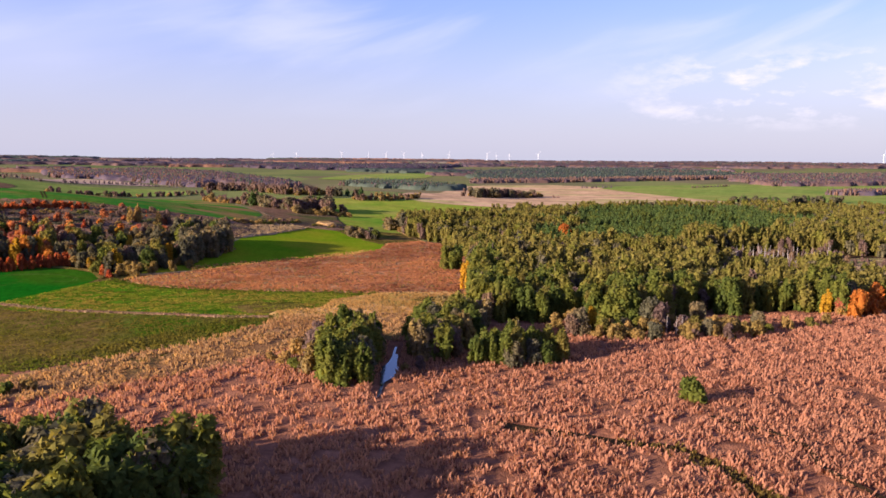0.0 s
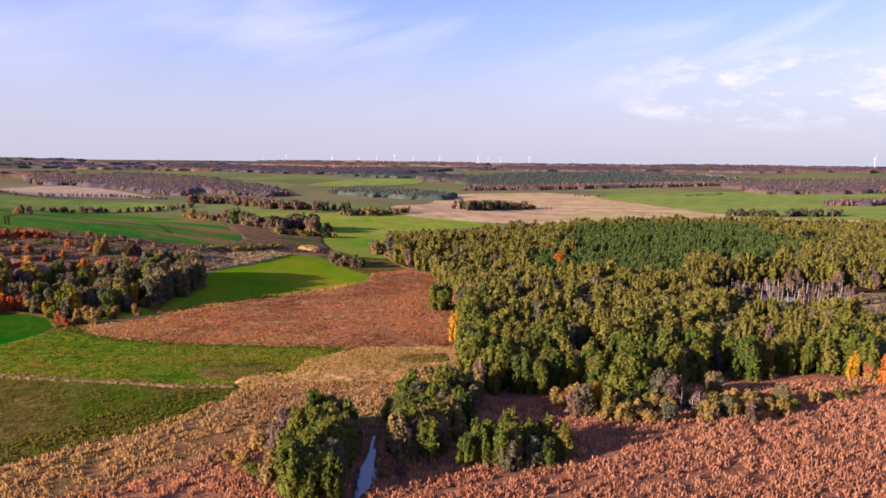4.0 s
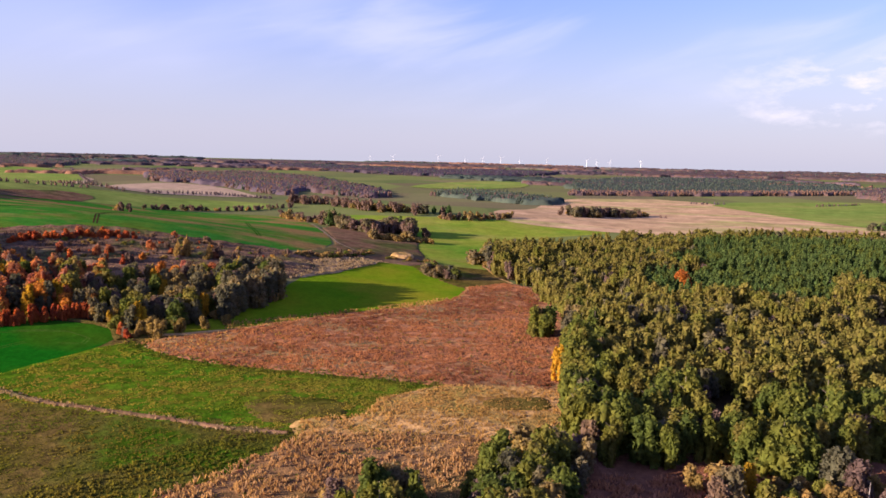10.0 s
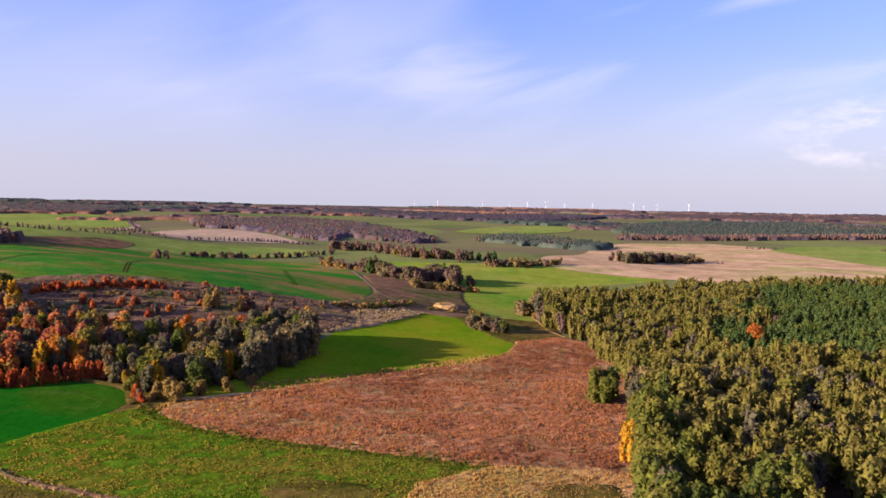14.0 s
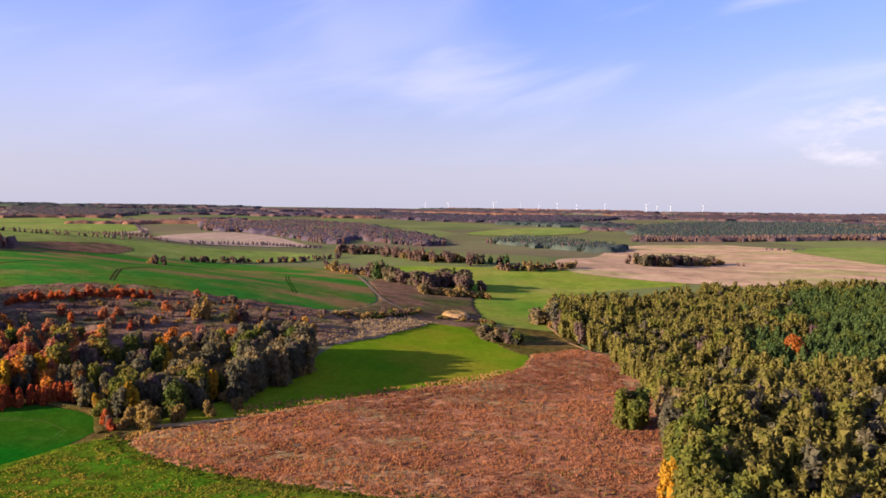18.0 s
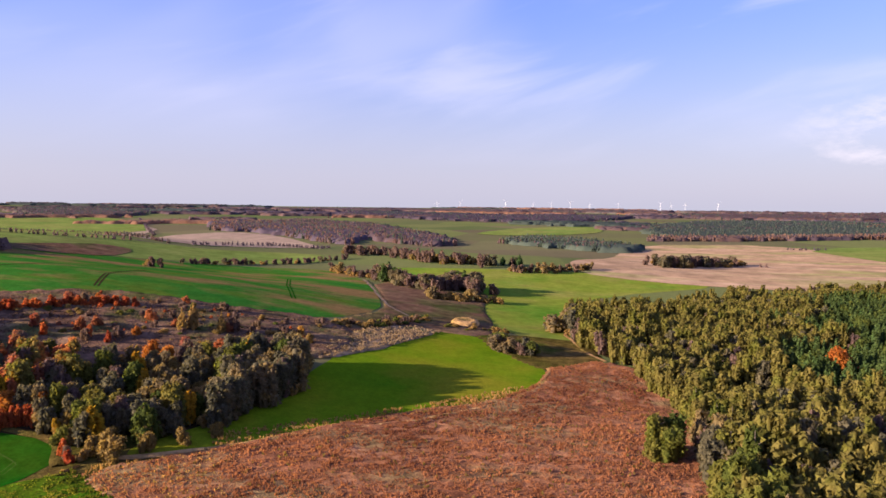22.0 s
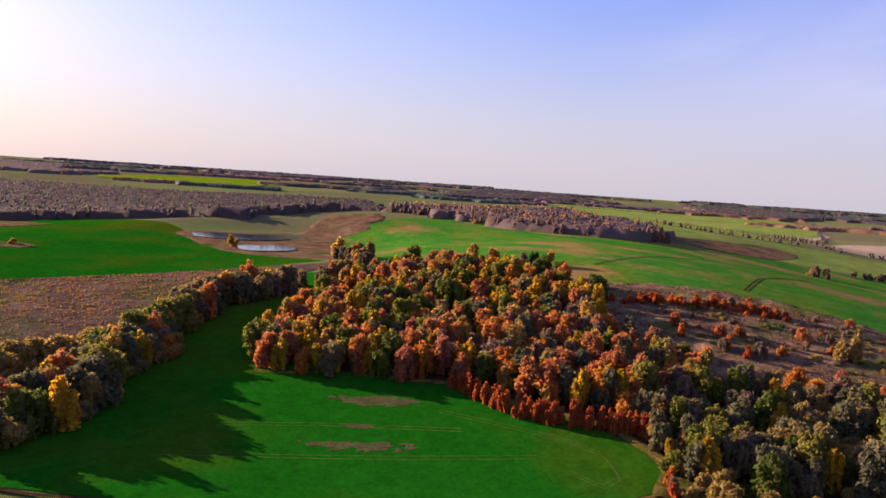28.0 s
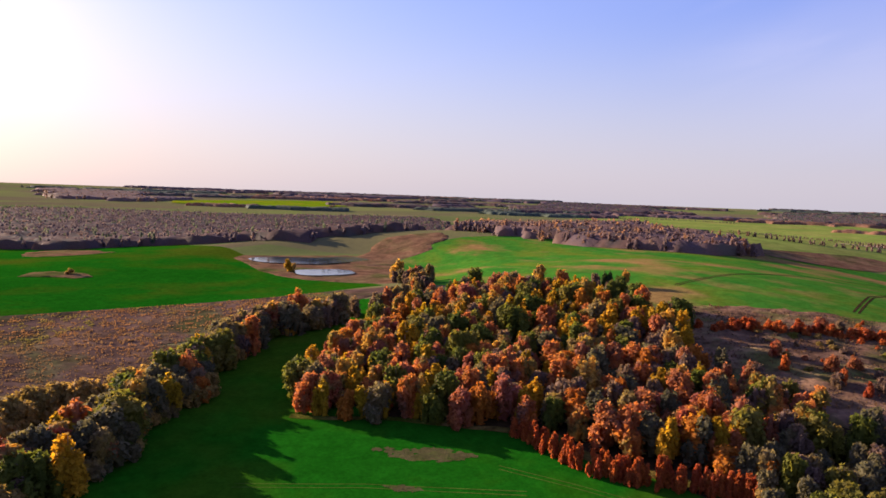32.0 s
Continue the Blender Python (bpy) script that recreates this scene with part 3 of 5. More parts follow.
sheet("valley_field", [(-240, 860), (-116, 890), (27, 928), (90, 880), (-20, 775), (-50, 672), (-28, 552), (-45, 556), (-80, 586), (-98, 640), (-106, 752), (-153, 800), (-205, 825)], 5.0, 0.099, VALLEY, "yellow-green valley meadow behind the wood", "field")
sheet("tan_plain", [(20, 1600), (290, 1690), (370, 1260), (430, 1080), (600, 1010), (760, 980), (640, 780), (473, 800), (275, 840), (120, 870), (20, 880), (-46, 905), (-60, 1010), (-20, 1143)], 12.0, 0.36, TANFIELD, "dry tan grass plain behind the forest", "grass")
sheet("far_field", [(290, 1580), (667, 1780), (1000, 1680), (1050, 1500), (830, 1020), (493, 985), (400, 1070), (350, 1266)], 15.0, 0.585, DISTANT_GREEN, "distant pale green field", "field")
sheet("far_field", [(350, 885), (365, 945), (465, 970), (570, 950), (500, 850)], 10.0, 0.585, MEADOW, "bright green distant field", "field")
sheet("far_field", [(-340, 1900), (-239, 1840), (-138, 1890), (-30, 2080), (-60, 2420), (-240, 2290)], 30.0, 0.9, DISTANT_GREEN, "pale green field among far woods", "field")
sheet("far_field", [(-700, 3180), (-480, 3120), (-420, 2830), (-660, 2800)], 40.0, 1.35, DISTANT_GREEN, "small pale field near the horizon", "field")
sheet("far_field", [(-2409, 430), (-2382, 950), (-3050, 1180), (-2760, 470)], 40.0, 1.35, MEADOW, "bright green field strip on the far hillside", "field")
sheet("far_field", [(-2356, 1690), (-2083, 2324), (-1424, 2250), (-900, 1500), (-1384, 1560), (-1995, 1500)], 40.0, 0.9, DISTANT_GREEN, "broad pale green field on the far plateau", "field")
sheet("pond_field", [(-1050, 60), (-1000, 240), (-873, 300), (-729, 350), (-600, 340), (-497, 400), (-483, 349), (-473, 265), (-455, 60)], 8.0, 0.0675, WINTER, "broad vivid green field beside a pond", "field")
sheet("fallow_field", [(-458, 60), (-475, 265), (-485, 351), (-476, 392), (-440, 365), (-412, 300), (-384, 274), (-378, 60)], 4.0, 0.198, FALLOW, "brown fallow strip behind the hedge", "field")
sheet("fallow_grass", [(-388, 60), (-396, 266), (-334, 254), (-284, 228), (-235, 195), (-230, 60)], 3.0, 0.176, FALLOW, "rough olive-brown grass behind the hedge", "grass", 0.5, 3.0)
sheet("clearing", [(-165, 430), (-196, 410), (-226, 402), (-258, 408), (-276, 424), (-300, 432), (-294, 455), (-254, 494), (-215, 506), (-180, 512), (-150, 526), (-124, 500), (-126, 465), (-145, 446)], 2.5, 0.165, HEATH, "bare brown clearing on the wooded hill", "clearing", 1.4, 4.5)
sheet("rough_slope", [(-128, 498), (-148, 528), (-136, 576), (-154, 629), (-198, 745), (-150, 785), (-104, 745), (-91, 640), (-76, 590), (-72, 550), (-118, 542)], 3.0, 0.198, MARSH_BROWN, "rough sloping grass with dry patches", "grass", 0.5, 3.0)
sheet("dry_patch", [(-138, 470), (-128, 458), (-108, 500), (-96, 545), (-112, 548), (-130, 520)], 2.0, 0.308, DRY_BANK, "dry grey-brown grass at the foot of the hill", "grass", 0.6, 2.5, wobble=3)
sheet("dry_mound", [(-100, 575), (-90, 568), (-82, 577), (-86, 592), (-97, 593)], 2.0, 0.352, STRAW, "pale straw mound in the meadow", "grass", 2.0, 6.0)
sheet("pond_reeds", [(-715, 330), (-718, 390), (-708, 446), (-650, 456), (-500, 412), (-505, 395), (-545, 340), (-625, 332)], 4.0, 0.044, MARSH_BROWN, "brown reeds round the ponds", "reeds", 0.4, 5.0, wobble=5)
sheet("brown_mound", [(-670, 412), (-700, 440), (-735, 500), (-745, 545), (-690, 520), (-655, 470), (-600, 445)], 5.0, 0.22, MARSH_BROWN, "rough brown slope above the ponds", "grass", 0.8, 6.0, wobble=30)
sheet("brown_patch", [(-756, 172), (-752, 240), (-838, 232), (-867, 181)], 6.0, 0.264, MARSH_BROWN, "brown reedy hollow in the green field", "grass", 0.5, 5.0, wobble=16)
sheet("brown_patch", [(-588, 185), (-584, 228), (-612, 226), (-622, 190)], 4.0, 0.264, MARSH_BROWN, "brown reedy hollow in the green field", "grass", 0.5, 5.0, wobble=16)


def ragged_patch(px, py, long, short, turn):
    """A bare place with a frayed edge."""
    g = np.arange(-long * 1.3, long * 1.3, 0.5)
    u, w = np.meshgrid(g, g)
    c, d = math.cos(radians(turn)), math.sin(radians(turn))
    x, y = px + u * c - w * d, py + u * d + w * c
    keep = (u / long) ** 2 + (w / short) ** 2 + (rough(x, y, 3.5, 31) - 0.5) * 1.3 + (rough(x, y, 1.2, 32) - 0.5) * 1.1 < 0.8
    n = len(g)
    i, j = np.nonzero(keep[:-1, :-1])
    faces = np.stack([i * n + j, i * n + j + 1, (i + 1) * n + j + 1, (i + 1) * n + j], 1)
    used, back = np.unique(faces, return_inverse=True)
    x, y = x.ravel()[used], y.ravel()[used]
    ob = new("bare_patch", mesh_of("bare_patch", np.stack([x, y, height(x, y) + 0.24], 1), back.reshape(-1, 4), BARE_SOIL, True))
    tagged(ob, "bare brown patch in the young wheat", "soil", kind="structure")


for patch in ((-236, 307, 14, 4.0, 55), (-208, 288, 14, 3.6, 62), (-220, 294, 6, 1.6, 50)):
    ragged_patch(*patch)


def strip(name, line, wide, lift, material, label, category, tuft=0.0, sway=1.0):
    """A narrow band along a line: a track, a verge, a ditch."""
    p = np.array(line, float)
    seg = np.hypot(*np.diff(p, axis=0).T)
    at = np.concatenate([[0], np.cumsum(seg)])
    n = max(2, int(at[-1] / max(2.0, wide)))
    t = np.linspace(0, at[-1], n)
    c = np.stack([np.interp(t, at, p[:, 0]), np.interp(t, at, p[:, 1])], 1)
    c = c + np.stack([rough(c[:, 0], c[:, 1], 11, 21) - 0.5, rough(c[:, 0], c[:, 1], 11, 22) - 0.5], 1) * min(wide, 4.0) * sway
    d = np.gradient(c, axis=0)
    d /= np.linalg.norm(d, axis=1, keepdims=True)
    side = np.stack([-d[:, 1], d[:, 0]], 1)
    w = wide * (0.35 + 0.3 * rough(c[:, 0], c[:, 1], 9, 5))[:, None]
    rows = [c - side * w, c + side * 0.1 * w, c + side * w]
    verts = np.concatenate([np.column_stack([r, height(r[:, 0], r[:, 1]) + lift + (tuft if k == 1 else 0)]) for k, r in enumerate(rows)])
    i = np.arange(n - 1)
    faces = np.concatenate([np.stack([i + k * n, i + 1 + k * n, i + 1 + (k + 1) * n, i + (k + 1) * n], 1) for k in range(2)])
    return tagged(new(name, mesh_of(name, verts, faces, material, True)), label, category, kind="structure")


MEADOW_EDGE = [(-146, 345), (-122, 361), (-95, 385), (-64, 416), (-45, 445), (-38, 475), (-38, 500)]
strip("grass_verge", MEADOW_EDGE, 3.0, 0.45, STRAW, "pale grass verge along the meadow", "verge", 0.5)
strip("grass_verge", [(-152, 338), (-168, 355), (-191, 355), (-214, 343), (-233, 340), (-262, 310), (-280, 283)], 3.5, 0.25, OLIVE, "brown verge between field and wood", "verge", 0.5)
strip("ditch", [(-224, 190), (-195, 231), (-168, 284), (-156, 309), (-149, 333), (-148, 340)], 1.3, 0.42, LITTER, "dark ditch beside the winter wheat", "ditch")
strip("reedy_ditch", [(-170, 282), (-142, 271), (-117, 265), (-97, 262), (-77, 256.5), (-60, 255.5)], 1.3, 0.45, MARSH_BROWN, "brown reedy ditch across the grassland", "ditch", 0.8)
strip("grassy_ditch", DITCH, 3.0, 0.3, LITTER, "green-brown ditch winding through the reeds", "ditch", 0.3)
strip("reed_path", [(57, 156), (66, 146), (69, 139), (67, 130), (72, 113)], 1.2, 1.25, LITTER, "dark gap in the reeds", "path")
strip("sandy_track", [(-207, 752), (-156, 629), (-137, 590), (-121, 570)], 1.8, 0.8, TRACK, "pale sandy farm track on the slope", "track")
strip("sandy_track", [(-42, 640), (-36, 585), (-26, 548), (-14, 528)], 1.8, 0.35, STRAW, "faint straw-coloured track at the corner of the forest", "track")
for off in (0, 2.2):
    strip("tramline", [(-330 - off, 470), (-345 - off, 520), (-350 - off, 590), (-340 - off, 640)], 0.8, 0.16, LITTER, "dark wheel track in the wheat", "wheel track", sway=0.0)
    strip("tramline", [(-262 - off, 500), (-285 - off, 540), (-300 - off, 600)], 0.8, 0.16, LITTER, "dark wheel track in the wheat", "wheel track", sway=0.0)
    strip("tramline", [(-185 + off, 560), (-215 + off, 620), (-250 + off, 700)], 0.8, 0.16, WINTER, "dark green wheel track in the wheat", "wheel track", sway=0.0)
    for rut in ([(-238, 259), (-226, 287), (-207, 319)], [(-222, 243), (-205, 279), (-184, 327)], [(-222, 320), (-205, 331), (-184, 343)], [(-195, 338), (-178, 343), (-166, 338), (-164, 331), (-172, 329)]):
        strip("tramline", [(x + off * 0.8, y - off * 0.45) for x, y in rut], 0.4, 0.22, WHEEL_RUT, "faint wheel track in the young wheat", "wheel track", sway=0.0)

# ---- water ----
def water(name, poly, lift, label):
    p = rounded(poly, 2)
    z = float(np.mean(height(p[:, 0], p[:, 1]))) + lift
    bm = bmesh.new()
    bm.faces.new([bm.verts.new((x, y, z)) for x, y in p])
    bmesh.ops.triangulate(bm, faces=bm.faces[:])
    me = bpy.data.meshes.new(name)
    bm.to_mesh(me)
    bm.free()
    me.materials.append(WATER)
    return tagged(new(name, me), label, "water", kind="structure")


water("pond", [(-686, 340), (-652, 342), (-634, 370), (-630, 392), (-652, 424), (-664, 442), (-700, 434), (-684, 400), (-700, 366)], 1.0, "pale pond reflecting the sky beside a green field")
water("pond", [(-592, 352), (-594, 398), (-558, 394), (-552, 352)], 1.0, "small pond reflecting the sky")
water("forest_pond", [(158, 416), (168, 400), (186, 402), (194, 425), (182, 436), (166, 432)], 0.35, "flooded clearing with dead trees")
water("stream_pool", [(-15.4, 176), (-13.6, 181), (-12.2, 184), (-11.2, 191), (-12.6, 195), (-12.6, 206), (-14.2, 206), (-14.8, 196), (-17.2, 191), (-15.6, 185)], 0.5, "bright open pool of the stream between trees")
strip("stream", STREAM, 0.8, 0.25, WATER, "narrow bright stream winding through the reeds", "water")

# ---- trees ----
rng = np.random.default_rng(7)


def plumes(h, r, base, n, shape):
    """Place, foot, top and radius of the leafy plumes that make up one crown, and how pointed each is."""
    if shape == "cone":
        out = [(0, 0, base, h, r * 0.62, 1.1)]
        for k in range(n):
            a, low = k * 2.4, base + (h - base) * 0.55 * k / n
            far = r * (0.55 - 0.3 * k / n)
            out.append((far * math.cos(a), far * math.sin(a), low * 0.8, low + h * rng.uniform(0.26, 0.4), r * rng.uniform(0.4, 0.55), 1.0))
        return out
    point = 0.75 if shape == "tall" else 0.55
    out = [(rng.uniform(-0.1, 0.1) * r, rng.uniform(-0.1, 0.1) * r, base, h * 0.97, r * 0.55, point)]
    for k in range(n):
        ring = k % 3
        a = k * 2.4 + rng.uniform(-0.5, 0.5)
        far = r * (0.72, 0.5, 0.62)[ring] * rng.uniform(0.8, 1.1)
        low = base + h * (0.0, 0.46, 0.22)[ring] * rng.uniform(0.7, 1.25)
        top = h * (0.52, 0.93, 0.76)[ring] * rng.uniform(0.86, 1.06)
        out.append((far * math.cos(a), far * math.sin(a), low, top, r * rng.uniform(0.34, 0.5), point * rng.uniform(0.75, 1.2)))
    return out


def crown_arrays(h, r, base, n, leaves, size, shape, sides=5):
    """Leaf sprays over the plumes, and a smaller uneven core inside each; all triangles."""
    verts, faces, o = [], [], 0
    rings = 4 if sides > 4 else 3
    for cx, cy, low, top, wide, point in plumes(h, r, base, n, shape):
        girth = lambda v: (1 - v) ** point * (0.55 + 1.35 * v) / 0.92
        v = np.linspace(0.0, 0.86, rings)
        a = np.arange(sides) * 2 * math.pi / sides + rng.uniform(0, 1)
        vv, aa = np.meshgrid(v, a, indexing="ij")
        rr = wide * girth(vv) * rng.uniform(0.5, 0.95, vv.shape)
        core = np.stack([cx + rr * np.cos(aa + vv), cy + rr * np.sin(aa + vv), low + (top - low) * (vv + rng.uniform(-0.06, 0.06, vv.shape))], -1).reshape(-1, 3)
        core[:, 2] = np.maximum(core[:, 2], 0.05)
        i, j = np.meshgrid(np.arange(rings - 1), np.arange(sides), indexing="ij")
        k = (j + 1) % sides
        p, q, s, t = i * sides + j, i * sides + k, (i + 1) * sides + k, (i + 1) * sides + j
        tip = rings * sides
        cap = np.array([[(rings - 1) * sides + m, (rings - 1) * sides + (m + 1) % sides, tip] for m in range(sides)])
        verts.append(np.concatenate([core, [[cx, cy, low + (top - low) * 0.95]]]))
        faces.append(o + np.concatenate([np.stack([p, q, s], -1).reshape(-1, 3), np.stack([p, s, t], -1).reshape(-1, 3), cap]))
        o += tip + 1
        v, a = rng.uniform(0.0, 1.0, leaves) ** 0.75, rng.uniform(0, 6.28, leaves)
        rr = wide * (girth(np.minimum(v, 0.98)) * rng.uniform(0.7, 1.2, leaves) + 0.04)
        c = np.stack([cx + rr * np.cos(a), cy + rr * np.sin(a), np.maximum(low + (top - low) * v, 0.15)], 1)
        out = np.stack([np.cos(a), np.sin(a), 0.1 + 0.9 * v * v], 1)
        nrm = out / np.linalg.norm(out, axis=1, keepdims=True) + rng.normal(size=out.shape) * 0.62
        nrm /= np.linalg.norm(nrm, axis=1, keepdims=True)
        t = np.cross(nrm, rng.normal(size=out.shape))
        t /= np.linalg.norm(t, axis=1, keepdims=True)
        b = np.cross(nrm, t)
        k = size * rng.uniform(0.6, 1.5, (leaves, 1))
        tri = np.stack([c + t * k * 1.25, c - t * k * 0.7 + b * k * 0.85, c - t * k * 0.7 - b * k * 0.85], 1)
        verts.append(tri.reshape(-1, 3))
        faces.append(o + np.arange(leaves * 3).reshape(-1, 3))
        o += leaves * 3
    return np.concatenate(verts), np.concatenate(faces)


def trunk_arrays(h, r, limbs, reach, top=0.92):
    """A tapered trunk with a few limbs, six-sided."""
    verts, faces = [], []

    def tube(p, q, a, b):
        o = sum(len(v) for v in verts)
        ax = np.subtract(q, p)
        side = np.cross(ax, (0.3, 0.9, 0.2))
        side /= np.linalg.norm(side)
        above = np.cross(ax, side) / np.linalg.norm(ax)
        ang = np.arange(6) * math.pi / 3
        ring = np.cos(ang)[:, None] * side + np.sin(ang)[:, None] * above
        verts.append(np.concatenate([np.array(p) + ring * a, np.array(q) + ring * b]))
        faces.append(o + np.array([(k, (k + 1) % 6, 6 + (k + 1) % 6, 6 + k) for k in range(6)]))

    mid = (rng.uniform(-0.3, 0.3), rng.uniform(-0.3, 0.3), h * 0.5)
    tube((0, 0, -0.6), mid, r, r * 0.65)
    tube(mid, (mid[0], mid[1], h * top), r * 0.65, r * 0.15)
    for k in range(limbs):
        z, a = h * (0.35 + 0.45 * k / max(1, limbs)), k * 2.4
        tube((mid[0] * 0.8, mid[1] * 0.8, z), (reach * math.cos(a), reach * math.sin(a), z + reach * 0.7), r * 0.4, r * 0.1)
    return np.concatenate(verts), np.concatenate(faces)


KINDS, FAR_KINDS, SIMPLE = {}, {}, {}


def kind_of_tree(key, count, h, r, base, n, leaves, size, shape, leaf, bark=BARK, limbs=4):
    """A few crowns and trunks of one kind, and simpler ones for the depth of a wood."""
    KINDS[key], FAR_KINDS[key], SIMPLE[key] = [], [], []
    for _ in range(count):
        hh, rr = h * rng.uniform(0.9, 1.1), r * rng.uniform(0.9, 1.12)
        cv, cf = crown_arrays(hh, rr, base * hh, n, leaves, size, shape)
        tv, tf = trunk_arrays(hh, 0.022 * hh, limbs, rr * 0.6)
        KINDS[key].append((mesh_of("crown", cv, cf, leaf, True), mesh_of("trunk", tv, tf, bark)))
        cv, cf = crown_arrays(hh, rr, base * hh, 6, 32, size * 1.25, shape, 4)
        FAR_KINDS[key].append((leaf, cv, cf))
        SIMPLE[key].append(mesh_of("crown", cv, cf, leaf, True))


def far_kind(key, h, r, leaf, shape="round"):
    FAR_KINDS[key] = []
    for _ in range(5):
        cv, cf = crown_arrays(h * rng.uniform(0.85, 1.15), r * 1.15, 0.0, 1, 10, 1.3, shape, 4)
        FAR_KINDS[key].append((leaf, cv, cf))


kind_of_tree("olive", 9, 13.4, 4.3, 0.02, 11, 66, 0.52, "round", OLIVE_LEAF)
kind_of_tree("tall", 7, 15.6, 3.2, 0.02, 9, 74, 0.5, "tall", OLIVE_LEAF)
kind_of_tree("grey", 7, 12.2, 3.8, 0.02, 11, 62, 0.48, "round", GREY_LEAF)
kind_of_tree("autumn", 8, 12.8, 3.4, 0.02, 10, 66, 0.48, "round", AUTUMN_LEAF)
kind_of_tree("rust", 5, 12.3, 3.5, 0.02, 10, 66, 0.48, "round", RUST_LEAF)
kind_of_tree("orange", 4, 11.5, 3.6, 0.02, 10, 66, 0.48, "round", ORANGE_LEAF)
kind_of_tree("yellow", 5, 12.5, 2.8, 0.02, 9, 66, 0.46, "tall", YELLOW_LEAF, PALE_BARK)
kind_of_tree("red", 5, 5.2, 1.4, 0.0, 5, 40, 0.32, "tall", RED_LEAF, limbs=2)
kind_of_tree("pine", 5, 13.0, 2.8, 0.1, 9, 62, 0.46, "cone", NEEDLE)
kind_of_tree("bush", 5, 5.5, 2.7, 0.0, 8, 52, 0.36, "round", OLIVE_LEAF, limbs=2)
kind_of_tree("tan", 6, 6.5, 3.0, 0.0, 8, 52, 0.38, "round", TAN_BUSH, limbs=2)
kind_of_tree("larch", 3, 13.0, 2.9, 0.02, 9, 62, 0.42, "cone", TAN_BUSH)
kind_of_tree("twiggy", 5, 11.0, 3.0, 0.03, 10, 50, 0.42, "round", BARE_TWIG)
far_kind("hazy_brown", 11.5, 4.6, HAZY_WOOD)
far_kind("hazy_pine", 14, 3.8, HAZY_PINE, "tall")
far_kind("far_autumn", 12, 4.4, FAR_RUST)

WORDS = {
    "olive": ("alder_tree", "olive-green deciduous tree with a billowing crown", "tree"),
    "tall": ("poplar_tree", "tall olive-green tree with a narrow crown", "tree"),
    "grey": ("willow_tree", "thinning grey-green tree at the foot of the hill", "tree"),
    "autumn": ("oak_tree", "autumn tree in rust, brown and gold", "tree"),
    "rust": ("beech_tree", "rust-brown autumn beech with dense leaves", "tree"),
    "orange": ("maple_tree", "bright orange autumn tree with a full crown", "tree"),
    "yellow": ("birch_tree", "yellow autumn birch with a narrow crown", "tree"),
    "red": ("shrub", "low rust-red autumn shrub beside the field", "shrub"),
    "pine": ("pine_tree", "dark green pine tree with a pointed crown", "tree"),
    "bush": ("bush", "rounded olive-green bush in rough grass", "bush"),
    "tan": ("willow_bush", "rounded tan bush with thinning leaves", "bush"),
    "larch": ("larch_tree", "tan conical larch standing on the clearing", "tree"),
    "twiggy": ("ash_tree", "nearly bare purple-brown deciduous tree", "tree"),
}


def tree(key, x, y, size=1.0, wide=1.0, label="", group="", simple=False):
    """One tree or bush, with its trunk and crown."""
    k = int(rng.integers(len(KINDS[key])))
    crown, trunk = KINDS[key][k]
    if simple:
        crown = SIMPLE[key][k]
    name, words, category = WORDS[key]
    top = new(name)
    top.empty_display_size = 0.5
    for piece, data in (("trunk", trunk), ("crown", crown)):
        ob = new(piece, data)
        ob.parent = top
    top.matrix_basis = pose(x, y, float(height(x, y)), 0, 0, float(rng.uniform(0, 360)))
    top.scale = (size * wide, size * wide, size)
    return tagged(top, label or words, category, group)


def spots(poly, gap, seed, keep=1.0):
    """Uneven places inside an outline, about gap metres apart."""
    local = np.random.default_rng(seed)
    p = np.array(poly, float)
    (x0, y0), (x1, y1) = p.min(0), p.max(0)
    gx, gy = np.meshgrid(np.arange(x0, x1, gap), np.arange(y0, y1, gap * 0.87))
    gx = gx + (np.arange(gx.shape[0])[:, None] % 2) * gap * 0.5
    x = gx.ravel() + local.uniform(-0.42, 0.42, gx.size) * gap
    y = gy.ravel() + local.uniform(-0.42, 0.42, gy.size) * gap
    ok = inside(p, x, y) & (local.uniform(size=x.size) < keep)
    return x[ok], y[ok]


def along(line, gap, wide, seed):
    """Places along a line, strewn over a width."""
    local = np.random.default_rng(seed)
    p = np.array(line, float)
    at = np.concatenate([[0], np.cumsum(np.hypot(*np.diff(p, axis=0).T))])
    t = np.arange(0, at[-1] + 0.01, gap)
    t = t + local.uniform(-0.35, 0.35, len(t)) * gap
    t = np.clip(t, 0, at[-1])
    x = np.interp(t, at, p[:, 0]) + local.uniform(-0.5, 0.5, len(t)) * wide
    y = np.interp(t, at, p[:, 1]) + local.uniform(-0.5, 0.5, len(t)) * wide
    return x, y


